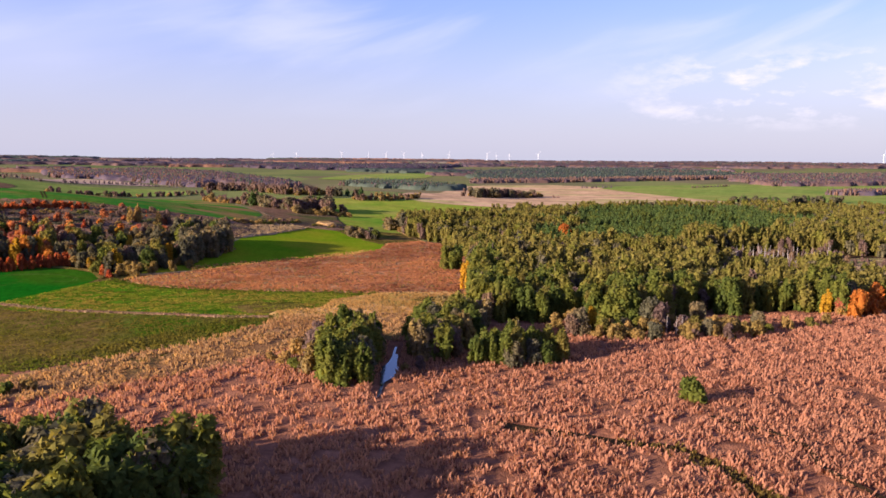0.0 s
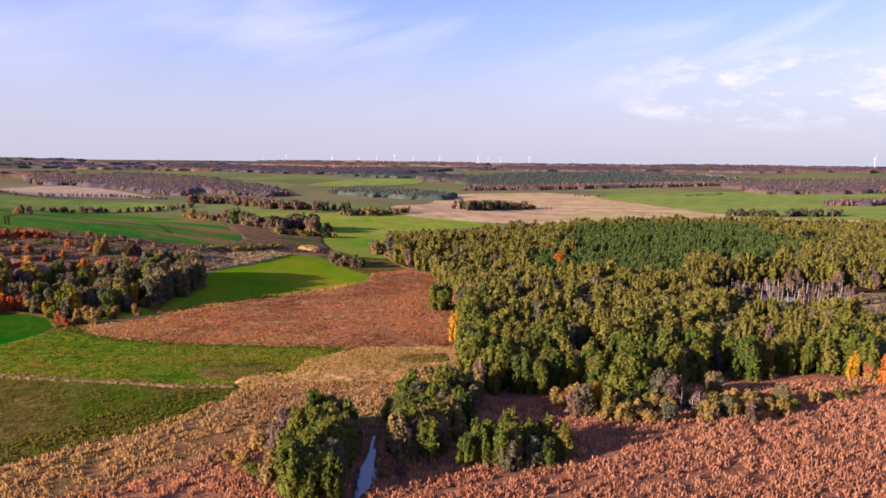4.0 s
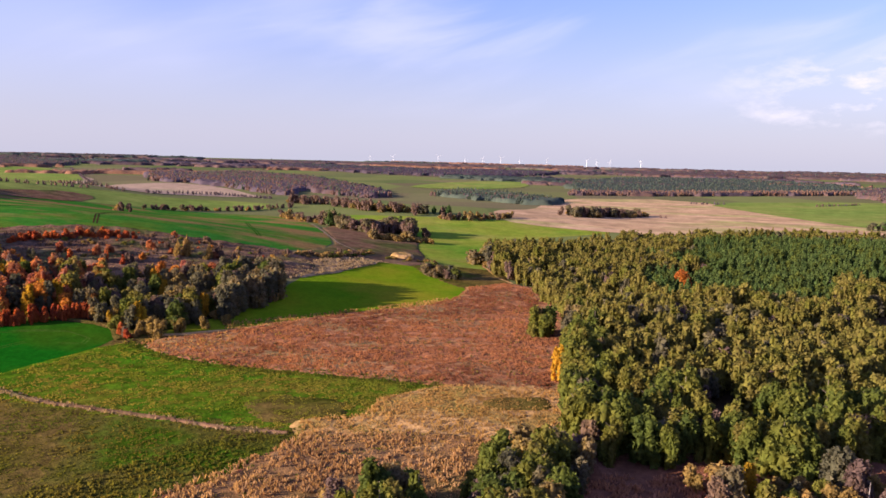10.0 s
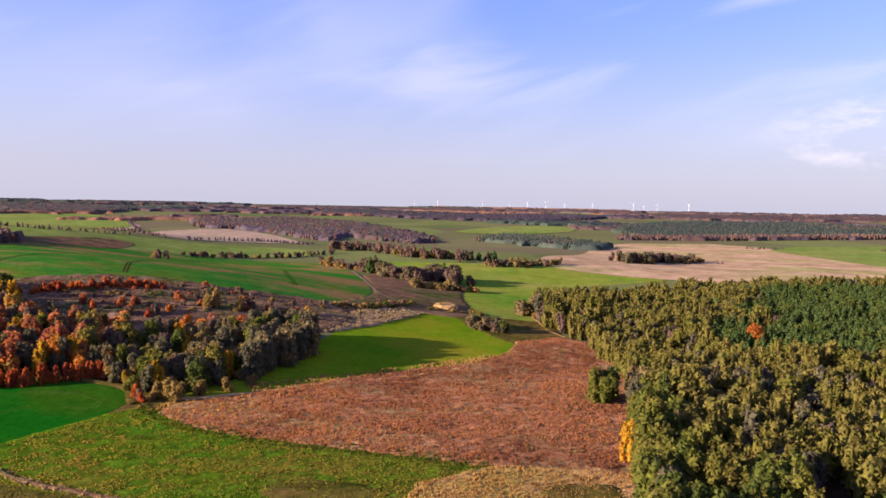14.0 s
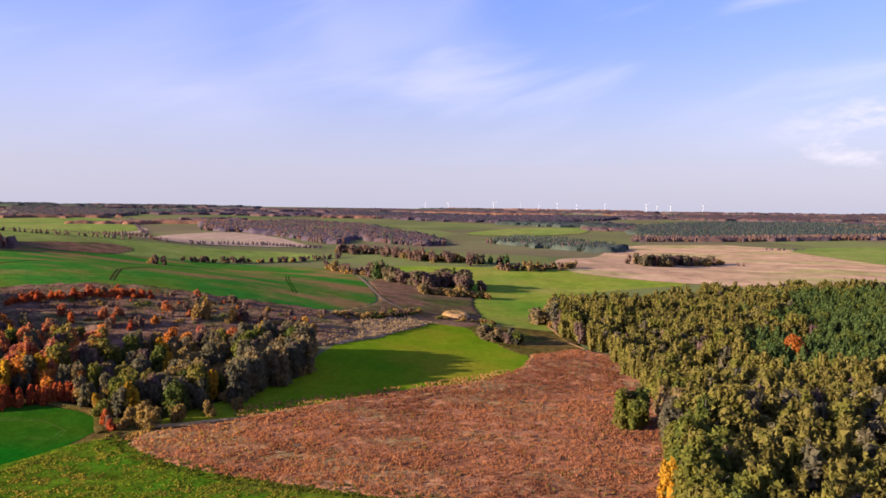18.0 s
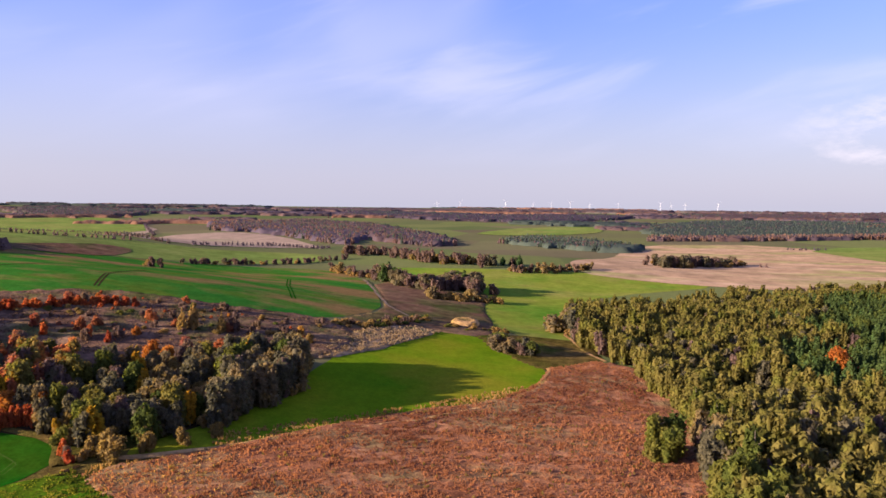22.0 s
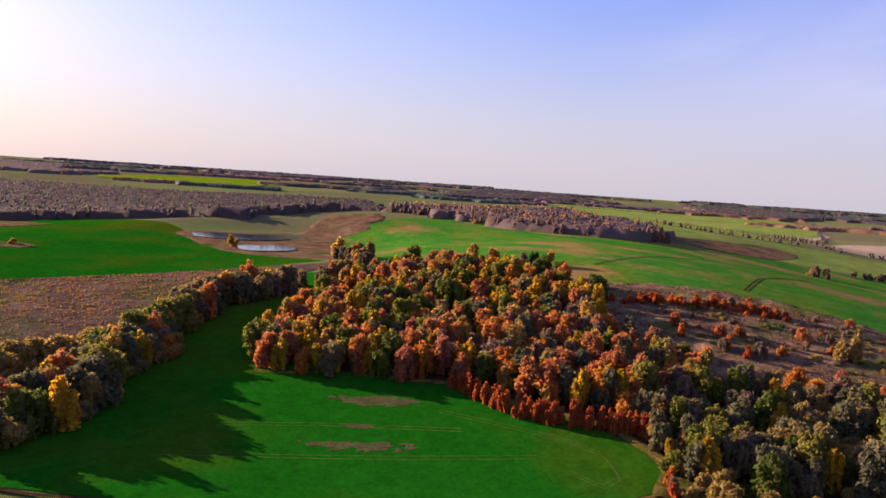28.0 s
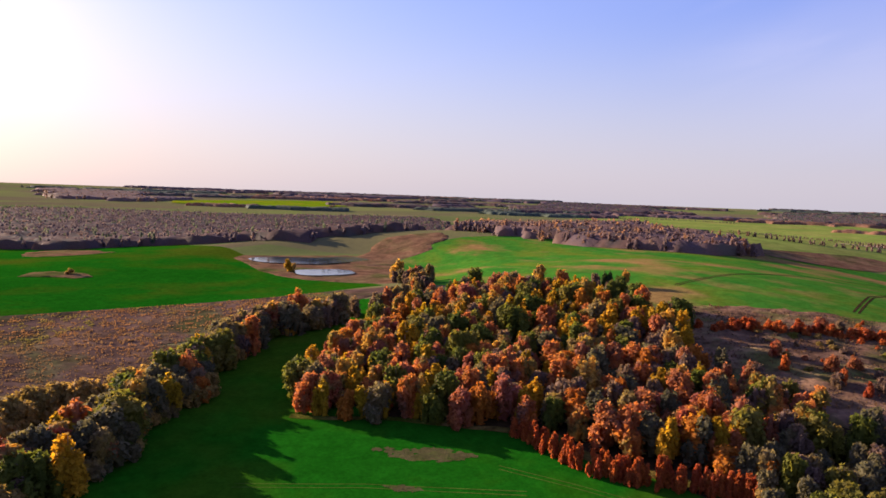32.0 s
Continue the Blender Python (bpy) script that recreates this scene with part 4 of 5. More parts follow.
def woodland(name, places, keys, label, seed, low=0.8, high=1.2, wide=1.0):
    """Trees that nobody could count, joined by the kind of leaf."""
    local = np.random.default_rng(seed)
    xs, ys = (np.asarray(v, float) for v in places)
    zs = height(xs, ys)
    by_leaf = {}
    for x, y, z in zip(xs, ys, zs):
        key = keys[int(local.integers(len(keys)))]
        leaf, cv, cf = FAR_KINDS[key][int(local.integers(len(FAR_KINDS[key])))]
        s, a = low + (high - low) * (0.4 * local.uniform() + 0.6 * float(rough(x, y, 24.0, 6))), local.uniform(0, 6.28)
        c, d = math.cos(a) * s * wide, math.sin(a) * s * wide
        v = np.stack([cv[:, 0] * c - cv[:, 1] * d + x, cv[:, 0] * d + cv[:, 1] * c + y, cv[:, 2] * s + z], 1)
        group = by_leaf.setdefault(leaf.name, [leaf, [], [], 0])
        group[1].append(v)
        group[2].append(cf + group[3])
        group[3] += len(v)
    for mat, vs, fs, _ in by_leaf.values():
        tagged(new(name, mesh_of(name, np.concatenate(vs), np.concatenate(fs), mat, True)), label, "trees", kind="stuff")


def pick(weights):
    u = rng.uniform() * sum(weights.values())
    for k, w in weights.items():
        u -= w
        if u <= 0:
            return k
    return k


# the forest across the valley: single trees at its edge, the depth joined
FOREST = [(12, 258), (20, 247), (44, 250), (66, 245), (90, 270), (125, 264), (165, 277), (235, 335), (300, 425), (420, 620), (520, 800), (440, 830), (290, 860), (200, 850), (90, 770), (20, 700), (-40, 645), (-30, 562), (-4, 510), (13, 440), (13, 385), (10, 310)]
fx, fy = spots(FOREST, 5.9, 11)
POOL = rounded([(136, 402), (150, 362), (200, 350), (242, 385), (265, 440), (235, 470), (190, 480), (150, 455)])
WET_MEADOW = rounded([(163, 384), (176, 350), (198, 332), (245, 338), (290, 405), (272, 446), (226, 440), (188, 402)])
GLADE = rounded([(45, 275), (60, 268), (66, 290), (50, 300)])
open_ground = inside(POOL, fx, fy) | inside(WET_MEADOW, fx, fy) | inside(GLADE, fx, fy) | (rough(fx, fy, 19, 4) > 0.78)
for hx, hy, wide, deep in ((50, 500, 16, 7), (60, 418, 9, 7), (84, 392, 13, 8), (81, 290, 13, 10), (24, 276, 8, 9), (118, 300, 9, 6), (150, 345, 12, 6), (215, 520, 22, 12), (112, 430, 8, 6)):
    open_ground |= ((fx - hx) / wide) ** 2 + ((fy - hy) / deep) ** 2 < 1  # dark hollows in the canopy
fx, fy = fx[~open_ground], fy[~open_ground]
wave_x, wave_y = (rough(fx, fy, 34, 41) - 0.5) * 70, (rough(fx, fy, 34, 42) - 0.5) * 70
pines = inside(rounded([(60, 500), (105, 445), (165, 490), (300, 620), (350, 800), (180, 810), (90, 640)]), fx + wave_x, fy + wave_y)
near = ((fy < 288) & (fx < 150)) | ((fx < 23) & (fy < 430))
for x, y in zip(fx[near], fy[near]):
    tree(pick({"olive": 5, "tall": 6, "grey": 1.2, "twiggy": 0.4}), x, y, rng.uniform(0.66, 0.95) + 0.4 * float(rough(x, y, 20.0, 6)), group="trees of the forest edge")
rest = ~near & ~pines
woodland("woodland", (fx[rest], fy[rest]), ["olive"] * 9 + ["tall"] * 5 + ["grey"] * 2 + ["twiggy"], "dense olive-green deciduous forest", 21, 0.58, 1.3)
woodland("pine_wood", (fx[pines], fy[pines]), ["pine"] * 7 + ["olive"], "dark green pines within the forest", 22, 0.75, 1.1)
tree("orange", 81, 510, 1.4, 1.35, "bright orange maple standing among green forest trees")
tree("orange", 92, 482, 0.85, 1.2, "orange-brown maple among green forest trees")
for x, y, k, s in [(146, 266, "orange", 1.0), (152, 271, "orange", 0.9), (141, 268, "autumn", 0.7), (147, 294, "yellow", 1.0), (138, 272, "yellow", 0.8), (10, 652, "rust", 0.9), (160, 280, "orange", 1.0), (168, 276, "orange", 0.9), (176, 284, "autumn", 1.0), (182, 280, "orange", 0.8), (192, 292, "autumn", 0.9),
                   (9, 318, "yellow", 1.0), (11, 330, "olive", 0.7), (1, 392, "olive", 0.95), (6, 396, "olive", 0.95), (5, 387, "olive", 0.85), (0, 387, "bush", 1.2), (18, 378, "twiggy", 0.75)]:
    tree(k, x, y, s)

for x, y in zip(*spots([(142, 400), (160, 372), (205, 366), (238, 400), (235, 455), (200, 474), (155, 456)], 9.0, 44, 0.6)):
    tree("twiggy", x, y, rng.uniform(0.3, 0.6), group="low trees of the flooded clearing")

# dead trees in the flooded clearing and at the edge of the reeds
def dead_tree(h, limbs):
    tv, tf = trunk_arrays(h, 0.17, limbs, h * 0.14, 1.0)
    return mesh_of("dead_tree", tv, tf, PALE_BARK)


for x, y in zip(*spots([(38, 228), (60, 224), (98, 229), (112, 248), (72, 250), (42, 242)], 5.0, 45, 0.75)):
    tree(pick({"tan": 3, "bush": 2, "grey": 1, "twiggy": 1}), x, y, rng.uniform(0.4, 0.95) * (1.0 if y > 232 else 0.75), 1.1, group="shrubs before the forest")
DEAD = [dead_tree(h, n) for h, n in ((8.5, 0), (7.0, 1), (9.5, 2), (6.0, 3), (10.0, 4))]
for x, y in list(zip(*spots([(148, 405), (165, 385), (205, 390), (225, 440), (200, 465), (160, 450)], 6.0, 31, 0.7))) + [(72, 233), (74, 234), (92, 237), (70, 236), (225, 455), (228, 452)]:
    ob = new("dead_tree", DEAD[int(rng.integers(5))])
    ob.matrix_basis = pose(x, y, float(height(x, y)), rng.uniform(-4, 4), rng.uniform(-4, 4), rng.uniform(0, 360))
    ob.scale = (1, 1, rng.uniform(0.6, 1.0))
    tagged(ob, "bleached white dead tree trunk without leaves", "dead tree", "dead trees")

# shrubs along the front of the forest
for x, y, k, s in [(36, 240, "tan", 0.7), (41, 238, "tan", 0.95), (46, 236, "yellow", 0.55), (49, 233, "bush", 0.9), (52, 228, "tan", 0.75), (57, 234, "tan", 0.6), (62, 238, "bush", 0.8), (66, 235, "tan", 0.75),
                   (75, 230, "tan", 0.8), (79, 236, "bush", 0.9), (83, 232, "tan", 0.7), (87, 229, "bush", 0.6), (95, 236, "tan", 0.6), (104, 240, "bush", 0.5), (112, 246, "tan", 0.6), (122, 250, "bush", 0.6), (130, 256, "tan", 0.5), (70, 246, "grey", 0.6), (84, 250, "grey", 0.6)]:
    tree(k, x, y, s * 1.25)

# the wooded hill
HILL_WOOD = [(-275, 286), (-262, 306), (-235, 338), (-214, 346), (-193, 360), (-192, 395), (-215, 425), (-262, 432), (-300, 428), (-330, 425), (-365, 415), (-388, 395), (-378, 365), (-352, 328), (-325, 302), (-300, 288)]
hx, hy = spots(HILL_WOOD, 6.1, 12, 0.97)
bare = inside(rounded([(-256, 410), (-226, 404), (-200, 412), (-192, 436), (-225, 445), (-300, 445), (-272, 424)]), hx, hy)
hx, hy = hx[~bare], hy[~bare]
for x, y in zip(hx, hy):
    edge = min(max((-240 - x) / 60, 0), 1)
    tree(pick({"autumn": 4.0, "rust": 2.2 - edge, "orange": 0.8, "yellow": 1.2 + 1.4 * edge, "olive": 0.9 + 2.4 * edge, "twiggy": 2.0, "grey": 1.0}), x, y, rng.uniform(0.62, 1.12), 1.05, group="trees of the autumn wood")
GREY_WOOD = [(-158, 352), (-143, 356), (-130, 375), (-120, 420), (-126, 440), (-150, 440), (-175, 428), (-192, 398), (-190, 362), (-172, 356)]
gx, gy = spots(GREY_WOOD, 5.8, 13)
for x, y in zip(gx, gy):
    tree(pick({"grey": 3.6, "twiggy": 0.8, "olive": 1.4, "tan": 2.4, "yellow": 0.35}), x, y, rng.uniform(0.65, 1.0) * (1.3 if x > -150 and y > 390 else 1.0), group="trees of the lower wood")
for x, y, k, s in [(-150, 348, "tan", 0.8), (-143, 347, "tan", 1.15), (-137, 354, "tan", 0.9), (-131, 362, "tan", 0.8), (-126, 372, "tan", 0.75), (-157, 345, "red", 1.0), (-154, 343, "twiggy", 0.4), (-163, 352, "bush", 1.0), (-168, 356, "yellow", 0.5),
                   (-172, 418, "orange", 0.9), (-182, 424, "orange", 0.8), (-160, 432, "orange", 0.6), (-150, 436, "orange", 0.65), (-197, 366, "yellow", 0.95), (-201, 363, "orange", 1.1), (-196, 371, "yellow", 1.05), (-205, 367, "yellow", 0.9), (-182, 366, "orange", 0.8),
                   (-187, 462, "larch", 1.0), (-190, 458, "larch", 0.85), (-176, 466, "larch", 0.8), (-172, 470, "twiggy", 0.9), (-152, 478, "twiggy", 0.6), (-146, 482, "autumn", 0.55), (-140, 476, "tan", 0.8), (-225, 405, "autumn", 0.9), (-230, 425, "red", 1.3), (-215, 432, "red", 1.2), (-205, 430, "red", 1.1), (-240, 432, "autumn", 0.6)]:
    tree(k, x, y, s)
for x, y in zip(*along([(-131, 380), (-123, 415), (-128, 440), (-140, 444)], 4.5, 5.0, 30)):
    tree(pick({"grey": 4, "olive": 0.5}), x, y, rng.uniform(1.1, 1.35), group="trees of the lower wood")
for x, y in zip(*along([(-236, 334), (-218, 336), (-209, 338), (-201, 342), (-190, 352), (-179, 362)], 0.6, 4.0, 32)):
    tree("red", x, y, rng.uniform(0.75, 1.35), 0.75, group="red hedge beside the wheat")
for x, y in zip(*along([(-272, 432), (-262, 444), (-250, 462), (-238, 468), (-225, 476)], 1.6, 6.0, 33)):
    tree("red", x, y, rng.uniform(0.6, 1.15), 1.7, group="red shrubs on the ridge")
for x, y in zip(*spots([(-165, 440), (-215, 428), (-262, 440), (-250, 486), (-200, 500), (-140, 500)], 6.5, 34, 0.75)):
    tree(pick({"red": 1.6, "tan": 1.6, "rust": 0.6, "bush": 1.0, "twiggy": 1.6, "orange": 0.3}), x, y, rng.uniform(0.2, 0.5), 1.5)
for x, y in zip(*along([(-365, 412), (-355, 424), (-344, 436), (-343, 447), (-338, 452)], 3.2, 9, 35)):
    tree(pick({"pine": 2, "twiggy": 2, "autumn": 1}), x, y, rng.uniform(0.5, 0.75))
for x, y in zip(*along([(-237, 208), (-256, 224), (-284, 239), (-302, 252), (-339, 266), (-364, 280), (-380, 298), (-390, 328)], 1.5, 13.0, 36)):
    tree(pick({"yellow": 1.4, "tan": 3, "autumn": 1.2, "orange": 0.8, "grey": 2.4, "olive": 1.6, "twiggy": 1} if x > -350 else {"grey": 3, "twiggy": 2, "autumn": 1}), x, y, rng.uniform(0.8, 1.25), 1.2, group="trees of the field hedge")
for x, y in zip(*along([(-237, 210), (-256, 226), (-284, 241), (-302, 254), (-339, 268), (-364, 282), (-380, 300), (-392, 330)], 3.2, 6.0, 39)):
    tree(pick({"tan": 2, "bush": 2}), x, y, rng.uniform(0.6, 1.0), 1.2, group="bushes of the field hedge")
for x, y in zip(*along([(-286, 204), (-303, 217), (-318, 235), (-335, 250)], 2.2, 9.0, 37)):
    tree("tan", x, y, rng.uniform(1.0, 1.5), 1.2, group="trees of the field hedge")
for x, y in zip(*along([(-390, 328), (-400, 360), (-430, 385), (-470, 402), (-520, 408)], 3.2, 12.0, 38)):
    tree(pick({"twiggy": 3, "grey": 2, "autumn": 1}), x, y, rng.uniform(0.6, 0.95), group="trees of the field hedge")
for x, y, k, s in [(-521, 408, "autumn", 1.1), (-586, 352, "yellow", 0.8), (-590, 356, "tan", 0.9), (-610, 440, "bush", 0.6), (-356, 688, "twiggy", 0.75), (-350, 690, "twiggy", 0.7), (-362, 691, "tan", 0.8), (-600, 215, "tan", 0.7)]:
    tree(k, x, y, s, 1.3)

for x, y, k, s in [(-262, 219, "yellow", 0.8), (-268, 224, "yellow", 0.85), (-259, 226, "orange", 0.6), (-292, 238, "orange", 0.85), (-298, 243, "yellow", 0.9), (-287, 236, "autumn", 0.9), (-252, 214, "tan", 1.4), (-246, 209, "grey", 0.75),
                   (-190, 362, "orange", 0.8), (-187, 368, "orange", 0.75), (-152, 341, "red", 0.8), (-150, 344, "tan", 0.5), (-232, 350, "orange", 1.0), (-222, 362, "rust", 1.0)]:
    tree(k, x, y, s, 1.35)

# near clumps, as the film opens
CLUMPS = [
    ([(-30, 180), (-26, 174), (-19, 175), (-18, 186), (-18, 205), (-19, 220), (-26, 222), (-31, 205)], 3.9, {"olive": 3, "tall": 3, "grey": 2.5, "tan": 0.6}, 0.9),
    ([(-10, 196), (4, 203), (10, 222), (14, 246), (4, 252), (-8, 238), (-11, 215)], 4.6, {"olive": 4, "grey": 2.5, "twiggy": 1}, 0.85),
    ([(8, 194), (18, 194), (31, 198), (34, 205), (26, 209), (10, 207)], 3.6, {"olive": 1.5, "tall": 5, "grey": 0.8}, 0.72),
]
for n, (poly, gap, mix, s) in enumerate(CLUMPS):
    for x, y in zip(*spots(poly, gap, 60 + n)):
        tree(pick(mix), x, y, s * rng.uniform(0.72, 1.1), 1.02, group="clump of trees in the reeds")
for x, y, k, s in [(-34, 196, "twiggy", 0.85), (-35, 206, "twiggy", 0.8), (-33, 186, "grey", 0.8), (-36, 214, "twiggy", 0.75), (-42, 196, "tan", 0.6), (-40, 204, "tan", 0.8), (-38, 190, "bush", 0.7), (-37, 214, "tan", 0.9), (-6, 190, "twiggy", 0.4)]:
    tree(k, x, y, s, 1.15)
for x, y in zip(*spots([(-104, 72), (-58, 74), (-41, 91), (-34, 104), (-38, 116), (-53, 119), (-73, 116), (-95, 109)], 4.8, 14)):
    tree(pick({"olive": 5, "grey": 2, "tall": 1}), x, y, rng.uniform(0.95, 1.3), group="trees of the nearest clump")
for x, y, k, s in [(55.5, 166, "bush", 1.2), (-100, 168, "bush", 0.7), (-96, 171, "tan", 0.6), (-106, 170, "tan", 0.6), (-6, 196, "tan", 0.5), (-10, 190, "tan", 0.4), (-46, 198, "tan", 0.5)]:
    tree(k, x, y, s)

# copses and hedgerows of the middle distance
ROWS = [
    ([(-258, 815), (-221, 782), (-190, 763)], 7, 10, {"twiggy": 2, "tan": 1, "grey": 0.6}, 0.9),
    ([(-200, 766), (-166, 735), (-142, 722), (-126, 752), (-104, 726)], 4, 16, {"twiggy": 2, "grey": 2, "pine": 0.6}, 1.25),
    ([(-130, 664), (-108, 674), (-89, 683)], 6, 8, {"tan": 4, "grey": 1}, 0.9),
    ([(-308, 1010), (-279, 990), (-252, 992), (-216, 954), (-183, 922), (-156, 915), (-136, 904)], 6, 26, {"twiggy": 2.4, "tan": 1.4}, 1.25),
    ([(-134, 914), (-104, 924)], 7, 12, {"grey": 2, "pine": 1, "twiggy": 1}, 1.0),
    ([(-104, 876), (-67, 900), (-32, 938)], 6, 16, {"tan": 3, "twiggy": 2, "grey": 1}, 0.75),
    ([(40, 1050), (77, 1098), (126, 1156)], 2.4, 44, {"twiggy": 2, "grey": 1, "tan": 2}, 1.3),
    ([(398, 1036), (441, 1042), (488, 1048), (549, 1060)], 9, 22, {"pine": 1, "grey": 3}, 1.0),
    ([(-69, 532), (-54, 524), (-44, 520)], 3.5, 8, {"grey": 2, "twiggy": 1, "olive": 1}, 0.75),
    ([(-40, 590), (-36, 620), (-30, 650), (-20, 680)], 5, 14, {"tan": 2, "grey": 2, "olive": 1}, 0.95),
    ([(-378, 768), (-364, 796), (-340, 838), (-310, 878), (-288, 936)], 9, 8, {"twiggy": 2, "tan": 1, "grey": 0.6}, 0.6),
    ([(-147, 508), (-140, 520), (-128, 530), (-118, 556), (-110, 575)], 4.5, 8, {"tan": 2, "bush": 2, "twiggy": 1}, 0.5),
    ([(-98, 560), (-84, 566), (-74, 574), (-66, 560)], 4.5, 10, {"tan": 2, "bush": 2}, 0.4),
]
for n, (line, gap, wide, mix, s) in enumerate(ROWS):
    places = along(line, gap * 0.5, wide, 50 + n)
    if min(y for _, y in line) > 600:  # too far off to count
        woodland("copse", places, [k for k, w in mix.items() for _ in range(round(w * 5))], "copse of thinning brown autumn trees in the valley", 250 + n, s * 0.6, s * 1.05, 1.6)
        continue
    for x, y in zip(*places):
        tree(pick(mix), x, y, s * rng.uniform(0.6, 1.05), 1.8, group="hedgerow and copse trees", simple=y > 500)

# far woods and hedges; haze is put into their leaf colours
def canopy(poly, spacing, tall, material, label, wobble):
    """A wood seen from afar: the uneven roof of its crowns."""
    ob = sheet("far_wood", poly, spacing, 0.3, material, label, "trees", tall, spacing * 1.05, 1, wobble)
    return tagged(ob, label, "trees", kind="stuff")


FAR_WOODS = [
    ([(-911, 1753), (-753, 1725), (-498, 1422), (-440, 1400), (-504, 1650), (-636, 2000), (-894, 2150), (-1178, 2249)], 15, ["hazy_brown"] * 5 + ["far_autumn", "hazy_pine"]),
    ([(-215, 1553), (-148, 1485), (-39, 1376), (23, 1334), (26, 1474), (-47, 1623), (-174, 1739)], 11, ["hazy_pine"] * 2 + ["hazy_brown"]),
    ([(-957, 2111), (-540, 1733), (-400, 1480), (-320, 1400), (-268, 1445), (-330, 1620), (-470, 1900), (-690, 2230), (-980, 2400)], 15, ["hazy_brown"] * 4 + ["hazy_pine"]),
    ([(-420, 2600), (0, 2900), (100, 3400), (-501, 3200), (-1200, 3500), (-1000, 2900)], 30, ["hazy_brown", "hazy_pine"]),
    ([(53, 1730), (271, 1809), (502, 1939), (764, 2074), (800, 2150), (500, 2020), (271, 1900), (60, 1800)], 11, ["far_autumn", "far_autumn", "hazy_brown"]),
    ([(60, 1800), (271, 1900), (500, 2020), (800, 2150), (929, 2511), (796, 2900), (336, 2900), (73, 2415)], 19, ["hazy_pine"] * 4 + ["hazy_brown"]),
    ([(742, 2013), (707, 1662), (819, 1667), (1058, 1760), (1500, 1900), (1700, 2400), (1130, 2354), (886, 2350)], 17, ["hazy_brown"] * 4 + ["hazy_pine", "far_autumn"]),
    ([(643, 1290), (702, 1290), (800, 1330), (950, 1400), (940, 1450), (780, 1390), (660, 1330)], 12, ["hazy_brown", "far_autumn"]),
    ([(-900, 120), (-870, 300), (-775, 421), (-770, 500), (-1100, 700), (-1473, 889), (-1719, 968), (-1800, 867), (-1750, 600), (-1800, 402), (-1900, 100), (-1500, -100)], 17, ["hazy_brown"] * 5 + ["hazy_pine"]),
    ([(-755, 560), (-658, 580), (-573, 583), (-521, 600), (-484, 622), (-470, 664), (-521, 712), (-600, 690), (-800, 800), (-1200, 1010), (-1500, 1180), (-1700, 1080), (-1100, 720)], 11, ["hazy_brown"] * 4 + ["far_autumn"]),
    ([(-2249, 1398), (-2221, 1694), (-2294, 2194), (-3100, 2700), (-3400, 2400)], 32, ["hazy_brown", "hazy_pine"]),
    ([(-1762, 2124), (-1541, 2367), (-1700, 2800), (-2304, 3183), (-2369, 2797)], 26, ["hazy_brown", "hazy_pine"]),
    ([(300, 3100), (1200, 3300), (2400, 2900), (2500, 3300), (1200, 3900), (200, 3700)], 45, ["hazy_brown", "hazy_pine"]),
    ([(1800, 2000), (2600, 2300), (2700, 2900), (1900, 2700)], 36, ["hazy_brown", "hazy_pine"]),
    ([(-2600, 100), (-2500, 420), (-3400, 400), (-3500, 0)], 45, ["hazy_brown"]),
    ([(-1500, 3300), (-600, 3700), (300, 4000), (0, 4200), (-1500, 3800)], 50, ["hazy_brown", "hazy_pine"]),
]
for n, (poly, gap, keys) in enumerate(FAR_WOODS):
    canopy(poly, 4.0 + gap * 0.2, 8.5 + gap * 0.05, HAZY_PINE if keys.count("hazy_pine") > 1 else HAZY_WOOD, "distant mixed wood, brown and dark green with haze in the colour", gap * 3)
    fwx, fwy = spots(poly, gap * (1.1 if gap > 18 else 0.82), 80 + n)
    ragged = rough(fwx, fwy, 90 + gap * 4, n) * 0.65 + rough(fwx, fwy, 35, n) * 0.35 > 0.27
    woodland("far_wood", (fwx[ragged], fwy[ragged]), keys, "distant mixed wood, brown and dark green with haze in the colour", 120 + n, 0.7 + gap * 0.003, 0.92 + gap * 0.007)
local = np.random.default_rng(90)
for n in range(110):
    far, bearing = 2150 + 2450 * local.uniform() ** 0.9, radians(local.uniform(60, 180))
    cx, cy, half, deep = -20 + far * math.cos(bearing), 150 + far * math.sin(bearing), far * local.uniform(0.03, 0.13), far * local.uniform(0.006, 0.03)
    lean = bearing + local.normal(0, 0.25)
    ring = [(cx + math.cos(k * 0.63) * half * math.sin(lean) + math.sin(k * 0.63) * deep * math.cos(lean), cy - math.cos(k * 0.63) * half * math.cos(lean) + math.sin(k * 0.63) * deep * math.sin(lean)) for k in range(10)]
    canopy(ring, far / 420 + 1.8, 7.0 + far * 0.001, (HAZY_WOOD, HAZY_WOOD, HAZY_WOOD, HAZY_PINE, FAR_RUST)[int(local.integers(5))], "ragged distant copse between the fields", half * 0.5)
FAR_HEDGES = [[(-470, 933), (-435, 1023), (-442, 1293)], [(275, 1544), (338, 1551)], [(505, 1567), (614, 1656)], [(-2234, 1356), (-1995, 1542), (-1903, 1856), (-1711, 1929)], [(-603, 786), (-557, 816), (-515, 891)],
              [(-520, 700), (-640, 640), (-690, 565)], [(-900, 1500), (-660, 1010), (-486, 915)], [(-2400, 900), (-3000, 1150)], [(-1400, 1570), (-1000, 1540), (-900, 1500)], [(160, 1135), (172, 1145)], [(-1430, 2250), (-900, 1520)]]
for n, line in enumerate(FAR_HEDGES):
    woodland("far_hedge", along(line, 5.5, 5, 150 + n), ["hazy_brown"], "thin dark hedge between distant fields", 170 + n, 0.3, 0.55)

